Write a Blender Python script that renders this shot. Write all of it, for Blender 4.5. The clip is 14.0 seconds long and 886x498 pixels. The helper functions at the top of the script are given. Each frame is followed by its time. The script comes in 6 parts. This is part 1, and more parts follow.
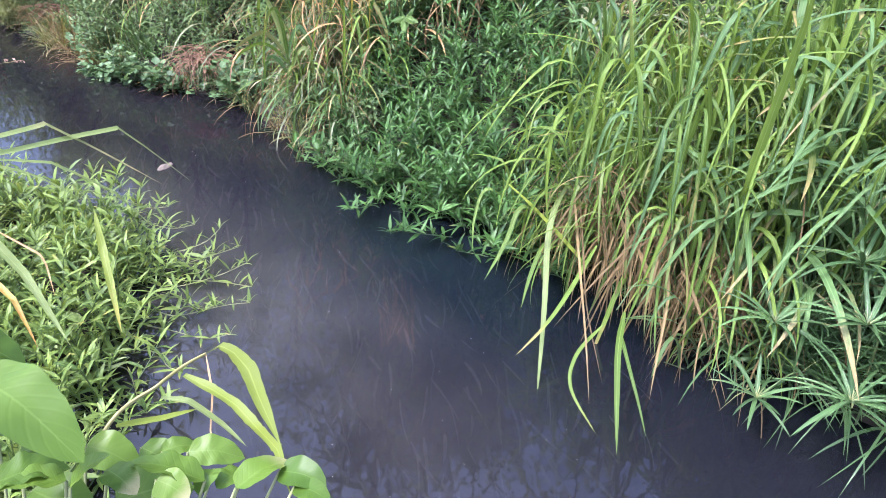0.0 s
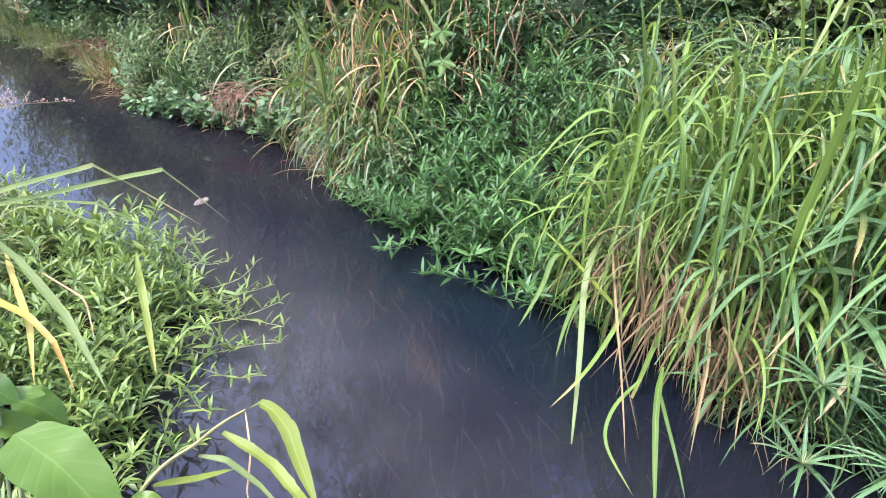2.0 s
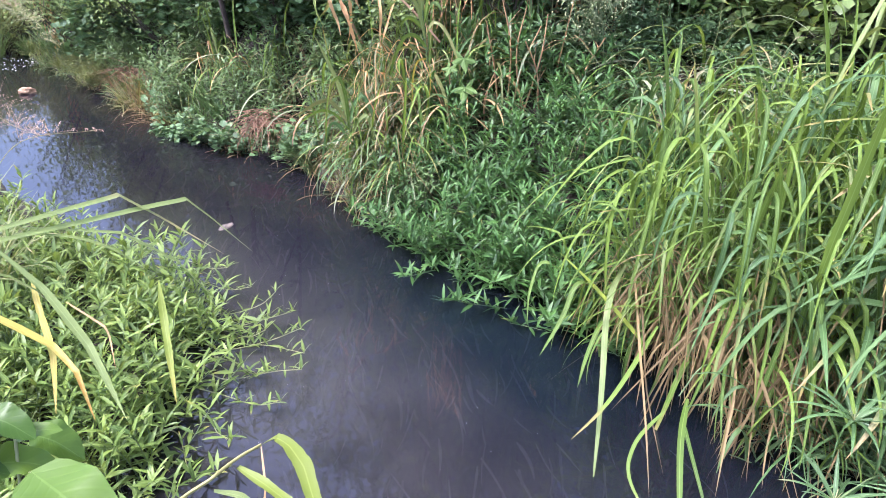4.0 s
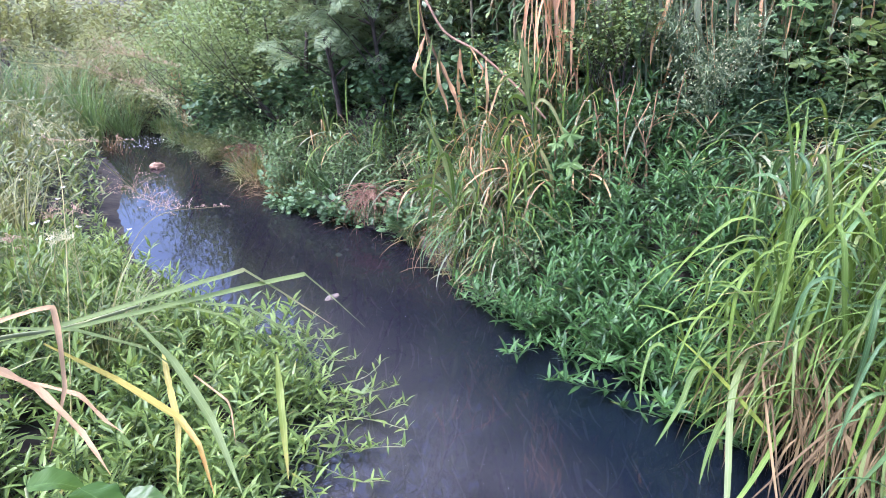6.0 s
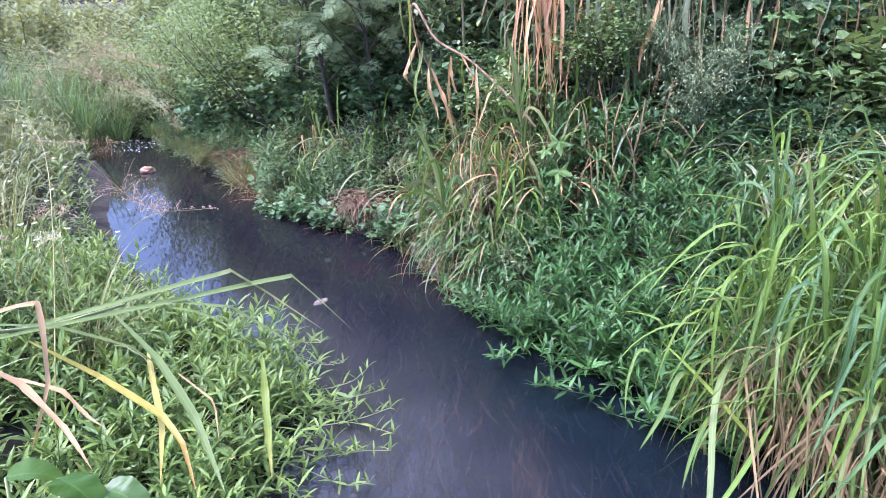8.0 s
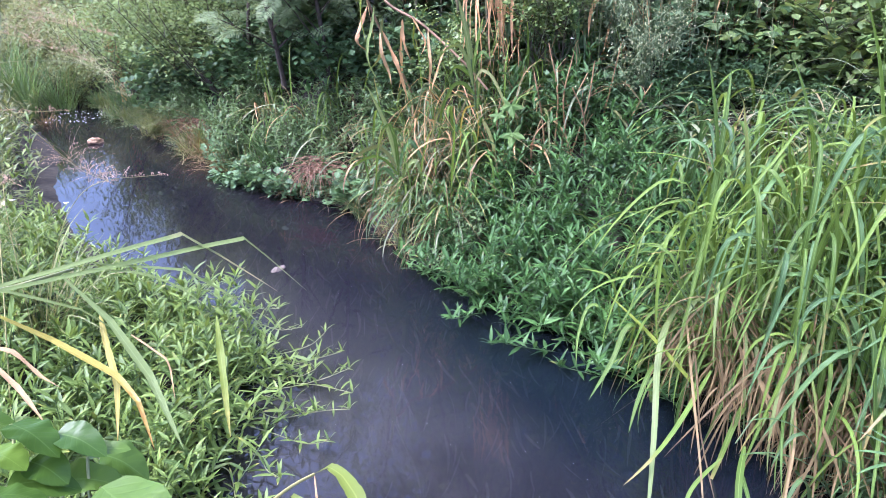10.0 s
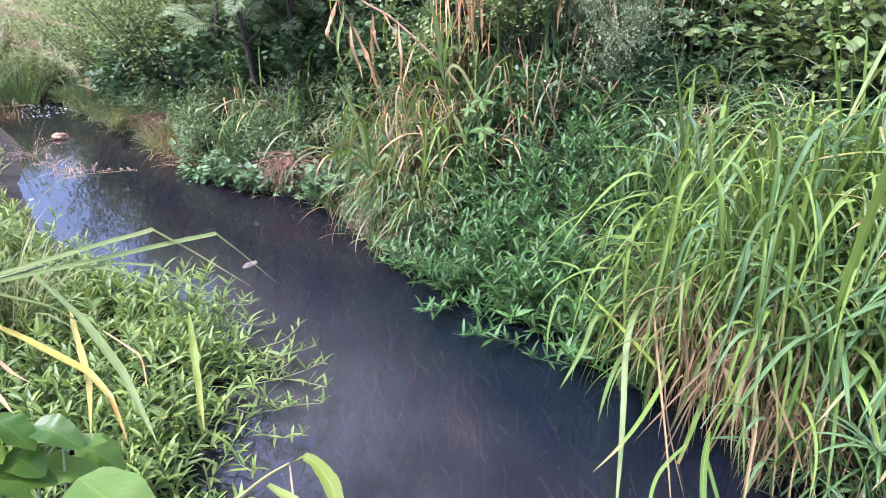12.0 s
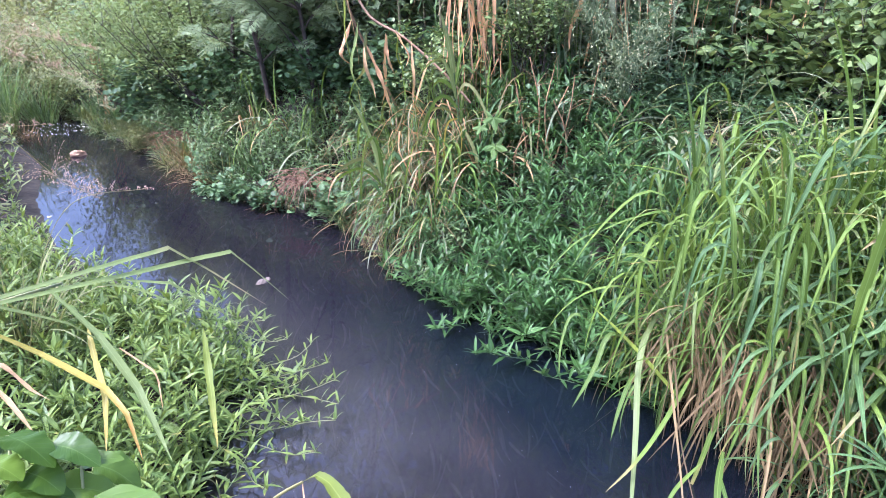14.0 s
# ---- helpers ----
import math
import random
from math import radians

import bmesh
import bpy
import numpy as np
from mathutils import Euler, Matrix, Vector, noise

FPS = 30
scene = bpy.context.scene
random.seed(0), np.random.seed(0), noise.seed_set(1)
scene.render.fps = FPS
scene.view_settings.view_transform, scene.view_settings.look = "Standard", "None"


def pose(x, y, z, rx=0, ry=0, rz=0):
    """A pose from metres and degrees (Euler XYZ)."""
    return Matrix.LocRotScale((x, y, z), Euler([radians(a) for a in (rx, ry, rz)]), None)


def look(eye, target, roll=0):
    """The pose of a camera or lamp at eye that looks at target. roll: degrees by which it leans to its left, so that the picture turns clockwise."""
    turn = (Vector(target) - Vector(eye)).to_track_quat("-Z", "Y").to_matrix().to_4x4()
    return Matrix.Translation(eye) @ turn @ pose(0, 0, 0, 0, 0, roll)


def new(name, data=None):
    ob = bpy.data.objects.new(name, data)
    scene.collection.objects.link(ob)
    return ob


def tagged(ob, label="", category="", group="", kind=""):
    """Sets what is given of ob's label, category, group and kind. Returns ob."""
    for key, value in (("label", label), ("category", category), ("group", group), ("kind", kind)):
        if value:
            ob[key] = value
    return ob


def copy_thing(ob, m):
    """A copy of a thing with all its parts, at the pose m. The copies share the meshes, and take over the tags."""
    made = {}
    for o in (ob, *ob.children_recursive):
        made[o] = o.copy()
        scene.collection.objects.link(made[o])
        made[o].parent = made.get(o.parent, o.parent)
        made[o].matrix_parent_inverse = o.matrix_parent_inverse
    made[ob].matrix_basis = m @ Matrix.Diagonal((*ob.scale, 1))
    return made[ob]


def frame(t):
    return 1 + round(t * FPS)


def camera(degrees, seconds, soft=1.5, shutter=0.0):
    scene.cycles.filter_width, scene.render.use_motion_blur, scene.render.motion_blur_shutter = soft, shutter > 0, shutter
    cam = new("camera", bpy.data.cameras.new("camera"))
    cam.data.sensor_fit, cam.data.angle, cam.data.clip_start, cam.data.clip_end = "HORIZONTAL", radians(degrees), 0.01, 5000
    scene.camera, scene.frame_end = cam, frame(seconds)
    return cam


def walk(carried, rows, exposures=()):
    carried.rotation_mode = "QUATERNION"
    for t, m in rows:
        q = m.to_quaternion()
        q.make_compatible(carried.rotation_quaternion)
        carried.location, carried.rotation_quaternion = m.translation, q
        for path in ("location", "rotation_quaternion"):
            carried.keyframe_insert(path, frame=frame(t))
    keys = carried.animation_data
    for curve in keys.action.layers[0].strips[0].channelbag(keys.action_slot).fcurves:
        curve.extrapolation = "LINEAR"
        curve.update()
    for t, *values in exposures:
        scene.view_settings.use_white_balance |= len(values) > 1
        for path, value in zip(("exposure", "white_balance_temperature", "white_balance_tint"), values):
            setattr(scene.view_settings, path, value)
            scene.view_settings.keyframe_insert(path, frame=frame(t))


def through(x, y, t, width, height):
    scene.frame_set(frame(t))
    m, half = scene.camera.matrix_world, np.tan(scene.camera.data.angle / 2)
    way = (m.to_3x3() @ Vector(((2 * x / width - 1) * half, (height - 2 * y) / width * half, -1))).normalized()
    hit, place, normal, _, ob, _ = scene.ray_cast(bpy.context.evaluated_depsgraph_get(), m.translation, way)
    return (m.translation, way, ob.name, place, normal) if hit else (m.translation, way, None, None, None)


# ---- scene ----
cam = camera(66.7, 14.0, soft=0.6)
PATH = [
    (0, (-0.099, 0.234, 2.006), (-0.065, 1.92, 0.931), 0.1),
    (0.5, (-0.104, 0.235, 2.011), (-0.078, 1.925, 0.942), -0.0),
    (1, (-0.117, 0.263, 2.024), (-0.109, 1.969, 0.98), 0.3),
    (1.5, (-0.142, 0.292, 2.034), (-0.158, 2.017, 1.023), 0.5),
    (2, (-0.144, 0.285, 2.036), (-0.184, 2.023, 1.047), 0.5),
    (2.2, (-0.149, 0.277, 2.036), (-0.194, 2.018, 1.052), 0.6),
    (4.3, (-0.132, 0.303, 2.059), (-0.272, 2.083, 1.159), -0.7),
    (4.5, (-0.159, 0.289, 2.062), (-0.333, 2.087, 1.205), -0.7),
    (5, (-0.191, 0.321, 2.066), (-0.472, 2.132, 1.266), -1.6),
    (5.5, (-0.207, 0.336, 2.063), (-0.561, 2.15, 1.3), -2.3),
    (6, (-0.212, 0.338, 2.072), (-0.598, 2.156, 1.335), -2.7),
    (6.5, (-0.212, 0.326, 2.081), (-0.605, 2.152, 1.365), -2.7),
    (7, (-0.201, 0.32, 2.079), (-0.588, 2.15, 1.37), -2.5),
    (9.3, (-0.176, 0.31, 2.04), (-0.488, 2.134, 1.281), -1.6),
    (9.5, (-0.165, 0.281, 2.05), (-0.462, 2.102, 1.278), -1.8),
    (10, (-0.142, 0.262, 2.044), (-0.39, 2.077, 1.241), -1.9),
    (10.5, (-0.132, 0.258, 2.045), (-0.341, 2.07, 1.224), -1.9),
    (11, (-0.135, 0.246, 2.045), (-0.323, 2.059, 1.221), -1.7),
    (11.5, (-0.128, 0.239, 2.051), (-0.304, 2.053, 1.226), -1.5),
    (12, (-0.134, 0.232, 2.053), (-0.302, 2.048, 1.233), -1.4),
    (12.5, (-0.136, 0.228, 2.057), (-0.312, 2.047, 1.246), -1.6),
    (13, (-0.134, 0.223, 2.067), (-0.325, 2.048, 1.271), -1.7),
    (13.5, (-0.133, 0.22, 2.071), (-0.334, 2.049, 1.287), -1.7),
    (14, (-0.133, 0.221, 2.068), (-0.337, 2.053, 1.292), -1.7),
]
walk(cam, [(t, look(eye, target, roll)) for t, eye, target, roll in PATH], [(0, 2.30, 5530, 20), (4.5, 2.31, 5580, 23), (5.0, 2.27, 5400, 25), (6.0, 2.20, 5130, 27), (7.0, 2.19, 5030, 27), (9.5, 2.22, 5070, 27), (11.0, 2.26, 5340, 25), (12.5, 2.26, 5380, 25), (14, 2.25, 5170, 26)])

# ---- sky and light ----
world = bpy.data.worlds.new("sky")
scene.world = world
world.use_nodes = True
wn, wl = world.node_tree.nodes, world.node_tree.links
sky = wn.new("ShaderNodeTexSky")
sky.sky_type, sky.sun_disc = "NISHITA", False
sky.sun_elevation, sky.sun_rotation = radians(63), radians(-113)
sky.air_density, sky.dust_density, sky.ozone_density = 0.85, 5.5, 2.0
wl.new(sky.outputs["Color"], wn["Background"].inputs["Color"])
wn["Background"].inputs["Strength"].default_value = 0.15
sun_data = bpy.data.lights.new("sun", "SUN")
sun_data.energy, sun_data.angle, sun_data.color = 1.3, radians(16), (1.0, 0.94, 0.86)
sun = new("sun", sun_data)
sun.matrix_world = look((-4.0, -1.7, 8.5), (0, 0, 0))

# ---- materials ----
def node_material(name):
    m = bpy.data.materials.new(name)
    m.use_nodes = True
    return m, m.node_tree.nodes, m.node_tree.links, m.node_tree.nodes["Principled BSDF"]


def mix_colour(nt, links, fac, a, b):
    n = nt.new("ShaderNodeMix")
    n.data_type = "RGBA"
    for sock, val in ((n.inputs[0], fac), (n.inputs[6], a), (n.inputs[7], b)):
        if hasattr(val, "links"):
            links.new(val, sock)
        elif isinstance(val, tuple):
            sock.default_value = (*val, 1)
        else:
            sock.default_value = val
    return n.outputs[2]


def sums(nt, links, op, a, b=0.0, c=None):
    n = nt.new("ShaderNodeMath")
    n.operation = op
    for sock, val in zip(n.inputs, (a, b, c)):
        if val is None:
            continue
        if hasattr(val, "links"):
            links.new(val, sock)
        else:
            sock.default_value = val
    return n.outputs[0]


def span(nt, links, value, lo, hi, to_lo=0.0, to_hi=1.0):
    n = nt.new("ShaderNodeMapRange")
    links.new(value, n.inputs[0])
    for k, v in enumerate((lo, hi, to_lo, to_hi)):
        n.inputs[k + 1].default_value = v
    return n.outputs[0]


DEPTH = 0.55


def foliage(name, young, old, worn, rough=0.42, through=0.26, rib=0.35, worn_tips=0.25, fine=14, gloss=0.38, stripe=0.14, rib_wide=0.06, pinnate=0):
    """A leaf: two greens that vary leaf by leaf, a pale midrib, fine veins along it, some worn tips, light through it."""
    grey = [0.3 * c[0] + 0.6 * c[1] + 0.1 * c[2] for c in (young, old)]
    if young[1] > young[0]:
        young, old = (tuple((v + (k - v) * 0.03) * f * DEPTH for v, f in zip(c, (1.1, 1.02, 1.0))) for c, k in zip((young, old), grey))
        young, old = tuple(v * 1.08 for v in young), tuple(v * 0.62 for v in old)
    worn = tuple(v * 0.8 for v in worn)
    m, nt, links, bsdf = node_material(name)
    geo, info, uv = nt.new("ShaderNodeNewGeometry"), nt.new("ShaderNodeObjectInfo"), nt.new("ShaderNodeUVMap")
    sep = nt.new("ShaderNodeSeparateXYZ")
    links.new(uv.outputs[0], sep.inputs[0])
    u, v = sep.outputs[0], sep.outputs[1]
    pick = sums(nt, links, "FRACT", sums(nt, links, "ADD", geo.outputs["Random Per Island"], info.outputs["Random"]))
    coord = nt.new("ShaderNodeTexCoord")
    grain = nt.new("ShaderNodeTexNoise")
    grain.inputs["Scale"].default_value, grain.inputs["Detail"].default_value = 9.0, 4.0
    links.new(coord.outputs["Object"], grain.inputs["Vector"])
    tone = sums(nt, links, "ADD", sums(nt, links, "MULTIPLY", pick, 0.75), sums(nt, links, "MULTIPLY", grain.outputs["Fac"], 0.3))
    green = mix_colour(nt, links, tone, young, old)
    # fine veins along the blade
    vein = sums(nt, links, "SINE", sums(nt, links, "MULTIPLY", u, fine * 6.283))
    if pinnate:
        slant = sums(nt, links, "MULTIPLY", sums(nt, links, "ABSOLUTE", sums(nt, links, "SUBTRACT", u, 0.5)), 0.45)
        vein = sums(nt, links, "SINE", sums(nt, links, "MULTIPLY", sums(nt, links, "SUBTRACT", v, slant), pinnate * 6.283))
        vein = sums(nt, links, "POWER", span(nt, links, vein, -1, 1), 6.0)
    green = mix_colour(nt, links, span(nt, links, vein, -1, 1, 0.0, stripe), green, tuple(c * 1.9 for c in young))
    mid = sums(nt, links, "ABSOLUTE", sums(nt, links, "SUBTRACT", u, 0.5))
    pale = tuple(min(1.0, c * 1.6 + 0.06) for c in young)
    green = mix_colour(nt, links, span(nt, links, mid, rib_wide * 0.4, rib_wide, rib, 0.0), green, pale)
    # worn tips and blotches on some leaves
    scar = nt.new("ShaderNodeTexNoise")
    scar.inputs["Scale"].default_value, scar.inputs["Detail"].default_value = 26.0, 3.0
    links.new(coord.outputs["Object"], scar.inputs["Vector"])
    far = sums(nt, links, "ADD", v, sums(nt, links, "MULTIPLY", sums(nt, links, "SUBTRACT", scar.outputs["Fac"], 0.5), 0.5))
    some = span(nt, links, sums(nt, links, "FRACT", sums(nt, links, "MULTIPLY", pick, 7.31)), 1 - worn_tips, 1 - worn_tips * 0.5)
    worn_fac = sums(nt, links, "MULTIPLY", span(nt, links, far, 0.62, 0.95), some)
    colour = mix_colour(nt, links, worn_fac, green, worn)
    links.new(colour, bsdf.inputs["Base Color"])
    bsdf.inputs["Roughness"].default_value = rough
    bsdf.inputs["Specular IOR Level"].default_value = gloss
    links.new(span(nt, links, grain.outputs["Fac"], 0.3, 0.7, rough - 0.12, rough + 0.08), bsdf.inputs["Roughness"])
    bump = nt.new("ShaderNodeBump")
    bump.inputs["Strength"].default_value, bump.inputs["Distance"].default_value = 2.2 * stripe, 0.002
    links.new(vein, bump.inputs["Height"])
    links.new(bump.outputs[0], bsdf.inputs["Normal"])
    glow = nt.new("ShaderNodeBsdfTranslucent")
    lit = mix_colour(nt, links, 0.5, colour, tuple(min(1.0, c * k) for c, k in zip(young, (1.8, 1.6, 0.9))))
    links.new(lit, glow.inputs["Color"])
    both = nt.new("ShaderNodeMixShader")
    both.inputs[0].default_value = 0.8 * through
    links.new(bsdf.outputs[0], both.inputs[1])
    links.new(glow.outputs[0], both.inputs[2])
    links.new(both.outputs[0], nt["Material Output"].inputs[0])
    return m


def speckled(name, dark, light, scale=20.0, rough=0.85, relief=0.01, second=4.0):
    """Stone, earth, bark: noise at two scales with relief."""
    m, nt, links, bsdf = node_material(name)
    coord = nt.new("ShaderNodeTexCoord")
    a, b = nt.new("ShaderNodeTexNoise"), nt.new("ShaderNodeTexNoise")
    for n, s in ((a, scale), (b, scale / second)):
        n.inputs["Scale"].default_value, n.inputs["Detail"].default_value = s, 6.0
        links.new(coord.outputs["Object"], n.inputs["Vector"])
    fac = sums(nt, links, "ADD", sums(nt, links, "MULTIPLY", a.outputs["Fac"], 0.55), sums(nt, links, "MULTIPLY", b.outputs["Fac"], 0.45))
    links.new(mix_colour(nt, links, span(nt, links, fac, 0.36, 0.64), dark, light), bsdf.inputs["Base Color"])
    bsdf.inputs["Roughness"].default_value = rough
    bump = nt.new("ShaderNodeBump")
    bump.inputs["Strength"].default_value, bump.inputs["Distance"].default_value = 0.8, relief
    links.new(fac, bump.inputs["Height"])
    links.new(bump.outputs[0], bsdf.inputs["Normal"])
    return m


def murky_water():
    m, nt, links, bsdf = node_material("murky_water")
    coord = nt.new("ShaderNodeTexCoord")
    a, b, c = (nt.new("ShaderNodeTexNoise") for _ in range(3))
    for n, s in ((a, 0.9), (b, 3.5), (c, 7.0)):
        n.inputs["Scale"].default_value, n.inputs["Detail"].default_value = s, 4.0
        links.new(coord.outputs["Object"], n.inputs["Vector"])
    silt = sums(nt, links, "ADD", sums(nt, links, "MULTIPLY", a.outputs["Fac"], 0.7), sums(nt, links, "MULTIPLY", b.outputs["Fac"], 0.3))
    colour = mix_colour(nt, links, span(nt, links, silt, 0.38, 0.62), SILT_DARK, SILT_PALE)
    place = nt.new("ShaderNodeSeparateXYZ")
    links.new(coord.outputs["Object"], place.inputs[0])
    # darker and bluer across the stream, towards the far bank
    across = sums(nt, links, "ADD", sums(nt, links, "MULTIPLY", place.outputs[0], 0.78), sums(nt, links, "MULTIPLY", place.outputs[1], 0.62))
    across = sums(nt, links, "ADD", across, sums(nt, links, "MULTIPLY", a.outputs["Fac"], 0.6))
    colour = mix_colour(nt, links, span(nt, links, across, 1.35, 2.1), colour, WATER_NAVY)
    # darker upstream
    colour = mix_colour(nt, links, span(nt, links, place.outputs[1], 3.4, 5.0), colour, WATER_DARK)
    # and darker towards the near end, beside the weed mat
    colour = mix_colour(nt, links, span(nt, links, place.outputs[1], 1.9, 2.8, 0.7, 0.0), colour, WATER_DARK)
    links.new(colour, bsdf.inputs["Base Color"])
    bsdf.inputs["Roughness"].default_value, bsdf.inputs["IOR"].default_value = 0.02, 1.6
    bump = nt.new("ShaderNodeBump")
    bump.inputs["Strength"].default_value, bump.inputs["Distance"].default_value = 0.12, 0.004
    links.new(c.outputs["Fac"], bump.inputs["Height"])
    links.new(bump.outputs[0], bsdf.inputs["Normal"])
    clear, both = nt.new("ShaderNodeBsdfTransparent"), nt.new("ShaderNodeMixShader")
    clear.inputs[0].default_value = (0.55, 0.62, 0.68, 1)
    both.inputs[0].default_value = 0.84
    links.new(clear.outputs[0], both.inputs[1])
    links.new(bsdf.outputs[0], both.inputs[2])
    links.new(both.outputs[0], nt["Material Output"].inputs[0])
    return m


WATER_DARK = (0.010, 0.009, 0.013)
SILT_DARK, SILT_PALE, WATER_NAVY = (0.021, 0.0205, 0.0235), (0.049, 0.047, 0.049), (0.005, 0.008, 0.0135)
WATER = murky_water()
EARTH = speckled("damp_earth", (0.012, 0.010, 0.007), (0.042, 0.033, 0.022), 14.0, 0.95, 0.02)
STONE = speckled("pale_stone", (0.075, 0.06, 0.047), (0.22, 0.175, 0.14), 30.0, 0.8, 0.01)
RED_STONE = speckled("reddish_stone", (0.2, 0.12, 0.07), (0.40, 0.26, 0.16), 22.0, 0.8, 0.01)
GRASS = foliage("fresh_grass", (0.255, 0.415, 0.062), (0.05, 0.155, 0.045), (0.44, 0.33, 0.13), 0.4, 0.38, 0.4, 0.25, gloss=0.24)
# grass green again, darker and cooler, its shade put into the colour
GRASS_DEEP = foliage("shaded_grass", (0.155, 0.29, 0.085), (0.06, 0.155, 0.06), (0.38, 0.27, 0.13), 0.40, 0.3, 0.3, 0.3)
GRASS_PALE = foliage("pale_grass", (0.38, 0.43, 0.145), (0.20, 0.28, 0.09), (0.44, 0.33, 0.18), 0.45, 0.3, 0.2, 0.3)
BLEACHED = foliage("bleached_grass", (0.30, 0.42, 0.12), (0.28, 0.40, 0.12), (0.44, 0.37, 0.17), 0.45, 0.3, 0.3, 0.2)
GRASS_COOL = foliage("cool_grass", (0.18, 0.34, 0.11), (0.06, 0.16, 0.06), (0.40, 0.29, 0.14), 0.42, 0.3, 0.35, 0.25, gloss=0.26)
GOLD = foliage("golden_dying_blade", (0.38, 0.315, 0.055), (0.30, 0.265, 0.055), (0.5, 0.24, 0.05), 0.45, 0.3, 0.3, 0.8)
YELLOWING = foliage("yellowing_blade", (0.33, 0.45, 0.06), (0.29, 0.41, 0.06), (0.5, 0.4, 0.1), 0.45, 0.35, 0.25, 0.15, 22, gloss=0.25, stripe=0.05)
STRAW = foliage("dry_straw", (0.255, 0.185, 0.085), (0.065, 0.045, 0.022), (0.15, 0.10, 0.05), 0.7, 0.2, 0.1, 0.4, gloss=0.2)
RUST = foliage("dry_hanging_leaf", (0.68, 0.39, 0.19), (0.38, 0.21, 0.115), (0.18, 0.1, 0.06), 0.65, 0.25, 0.2, 0.4, gloss=0.25)
TAN = foliage("tan_dry_blade", (0.46, 0.30, 0.145), (0.34, 0.21, 0.10), (0.2, 0.13, 0.09), 0.65, 0.2, 0.15, 0.3, gloss=0.25)
DEAD_STALK = speckled("dead_stalk_bark", (0.22, 0.12, 0.06), (0.44, 0.27, 0.13), 40.0, 0.8, 0.003)
ROOTS = speckled("reddish_roots", (0.12, 0.066, 0.042), (0.34, 0.20, 0.12), 40.0, 0.85, 0.003)
WEED = foliage("water_weed_leaf", (0.30, 0.45, 0.085), (0.105, 0.235, 0.055), (0.40, 0.36, 0.08), 0.42, 0.28, 0.3, 0.1, 6, gloss=0.26, stripe=0.06)
WEED_DEEP = foliage("deep_green_weed_leaf", (0.13, 0.30, 0.07), (0.035, 0.12, 0.035), (0.27, 0.27, 0.07), 0.44, 0.3, 0.25, 0.08, 6, gloss=0.28, stripe=0.06)
WEED_PALE = foliage("pale_weed_leaf", (0.29, 0.36, 0.11), (0.14, 0.22, 0.07), (0.42, 0.34, 0.14), 0.45, 0.32, 0.25, 0.2, 6, stripe=0.06)
SEDGE = foliage("sedge_bract", (0.15, 0.30, 0.10), (0.06, 0.16, 0.06), (0.34, 0.32, 0.14), 0.36, 0.25, 0.4, 0.12, 10)
BROAD = foliage("broad_leaf", (0.20, 0.35, 0.04), (0.06, 0.18, 0.02), (0.52, 0.46, 0.24), 0.42, 0.32, 0.16, 0.1, 5, gloss=0.26, stripe=0.05, rib_wide=0.025, pinnate=9)
BUSH = foliage("shrub_leaf", (0.34, 0.49, 0.23), (0.13, 0.26, 0.115), (0.28, 0.24, 0.10), 0.42, 0.3, 0.2, 0.1, 4, stripe=0.05)
BUSH_PALE = foliage("pale_shrub_leaf", (0.42, 0.49, 0.19), (0.23, 0.31, 0.11), (0.40, 0.33, 0.14), 0.55, 0.3, 0.15, 0.15, 4, gloss=0.15)
FROND = foliage("feathery_leaflet", (0.40, 0.55, 0.28), (0.22, 0.36, 0.16), (0.4, 0.38, 0.15), 0.5, 0.35, 0.2, 0.1, 4, gloss=0.25, stripe=0.03)
SPRAY = foliage("grey_green_spray", (0.40, 0.54, 0.29), (0.26, 0.40, 0.20), (0.4, 0.4, 0.2), 0.5, 0.3, 0.1, 0.1, 4, gloss=0.2, stripe=0.03)
CREAM = foliage("cream_petal", (0.58, 0.57, 0.34), (0.44, 0.46, 0.26), (0.6, 0.5, 0.3), 0.6, 0.2, 0.0, 0.02, gloss=0.1, stripe=0.0)
THICKET = foliage("light_thicket_leaf", (0.36, 0.52, 0.20), (0.20, 0.32, 0.10), (0.5, 0.42, 0.12), 0.55, 0.35, 0.2, 0.1, 4, gloss=0.15, stripe=0.03)
DULL = foliage("dull_cane_blade", (0.40, 0.48, 0.28), (0.22, 0.30, 0.16), (0.42, 0.32, 0.18), 0.45, 0.3, 0.3, 0.3)
VINE = foliage("vine_leaf", (0.20, 0.37, 0.145), (0.08, 0.19, 0.085), (0.34, 0.32, 0.09), 0.5, 0.28, 0.3, 0.06, 4, stripe=0.05)
LOBED = foliage("lobed_leaf", (0.20, 0.35, 0.085), (0.12, 0.25, 0.065), (0.45, 0.42, 0.08), 0.5, 0.3, 0.2, 0.05, 3, gloss=0.15, stripe=0.03)
LOBED_DEEP = foliage("deep_lobed_leaf", (0.16, 0.28, 0.10), (0.08, 0.17, 0.065), (0.2, 0.25, 0.06), 0.55, 0.3, 0.2, 0.05, 3, gloss=0.15, stripe=0.03)
YELLOW_LEAF = foliage("yellow_lobed_leaf", (0.46, 0.48, 0.08), (0.34, 0.40, 0.07), (0.5, 0.32, 0.06), 0.42, 0.3, 0.2, 0.1, 3, stripe=0.03)
SEED = foliage("grass_seed_head", (0.44, 0.42, 0.24), (0.33, 0.33, 0.18), (0.4, 0.3, 0.2), 0.6, 0.3, 0.0, 0.1)
SEED_RED = foliage("reddish_seed_head", (0.40, 0.28, 0.19), (0.30, 0.20, 0.135), (0.4, 0.3, 0.2), 0.6, 0.3, 0.0, 0.1)
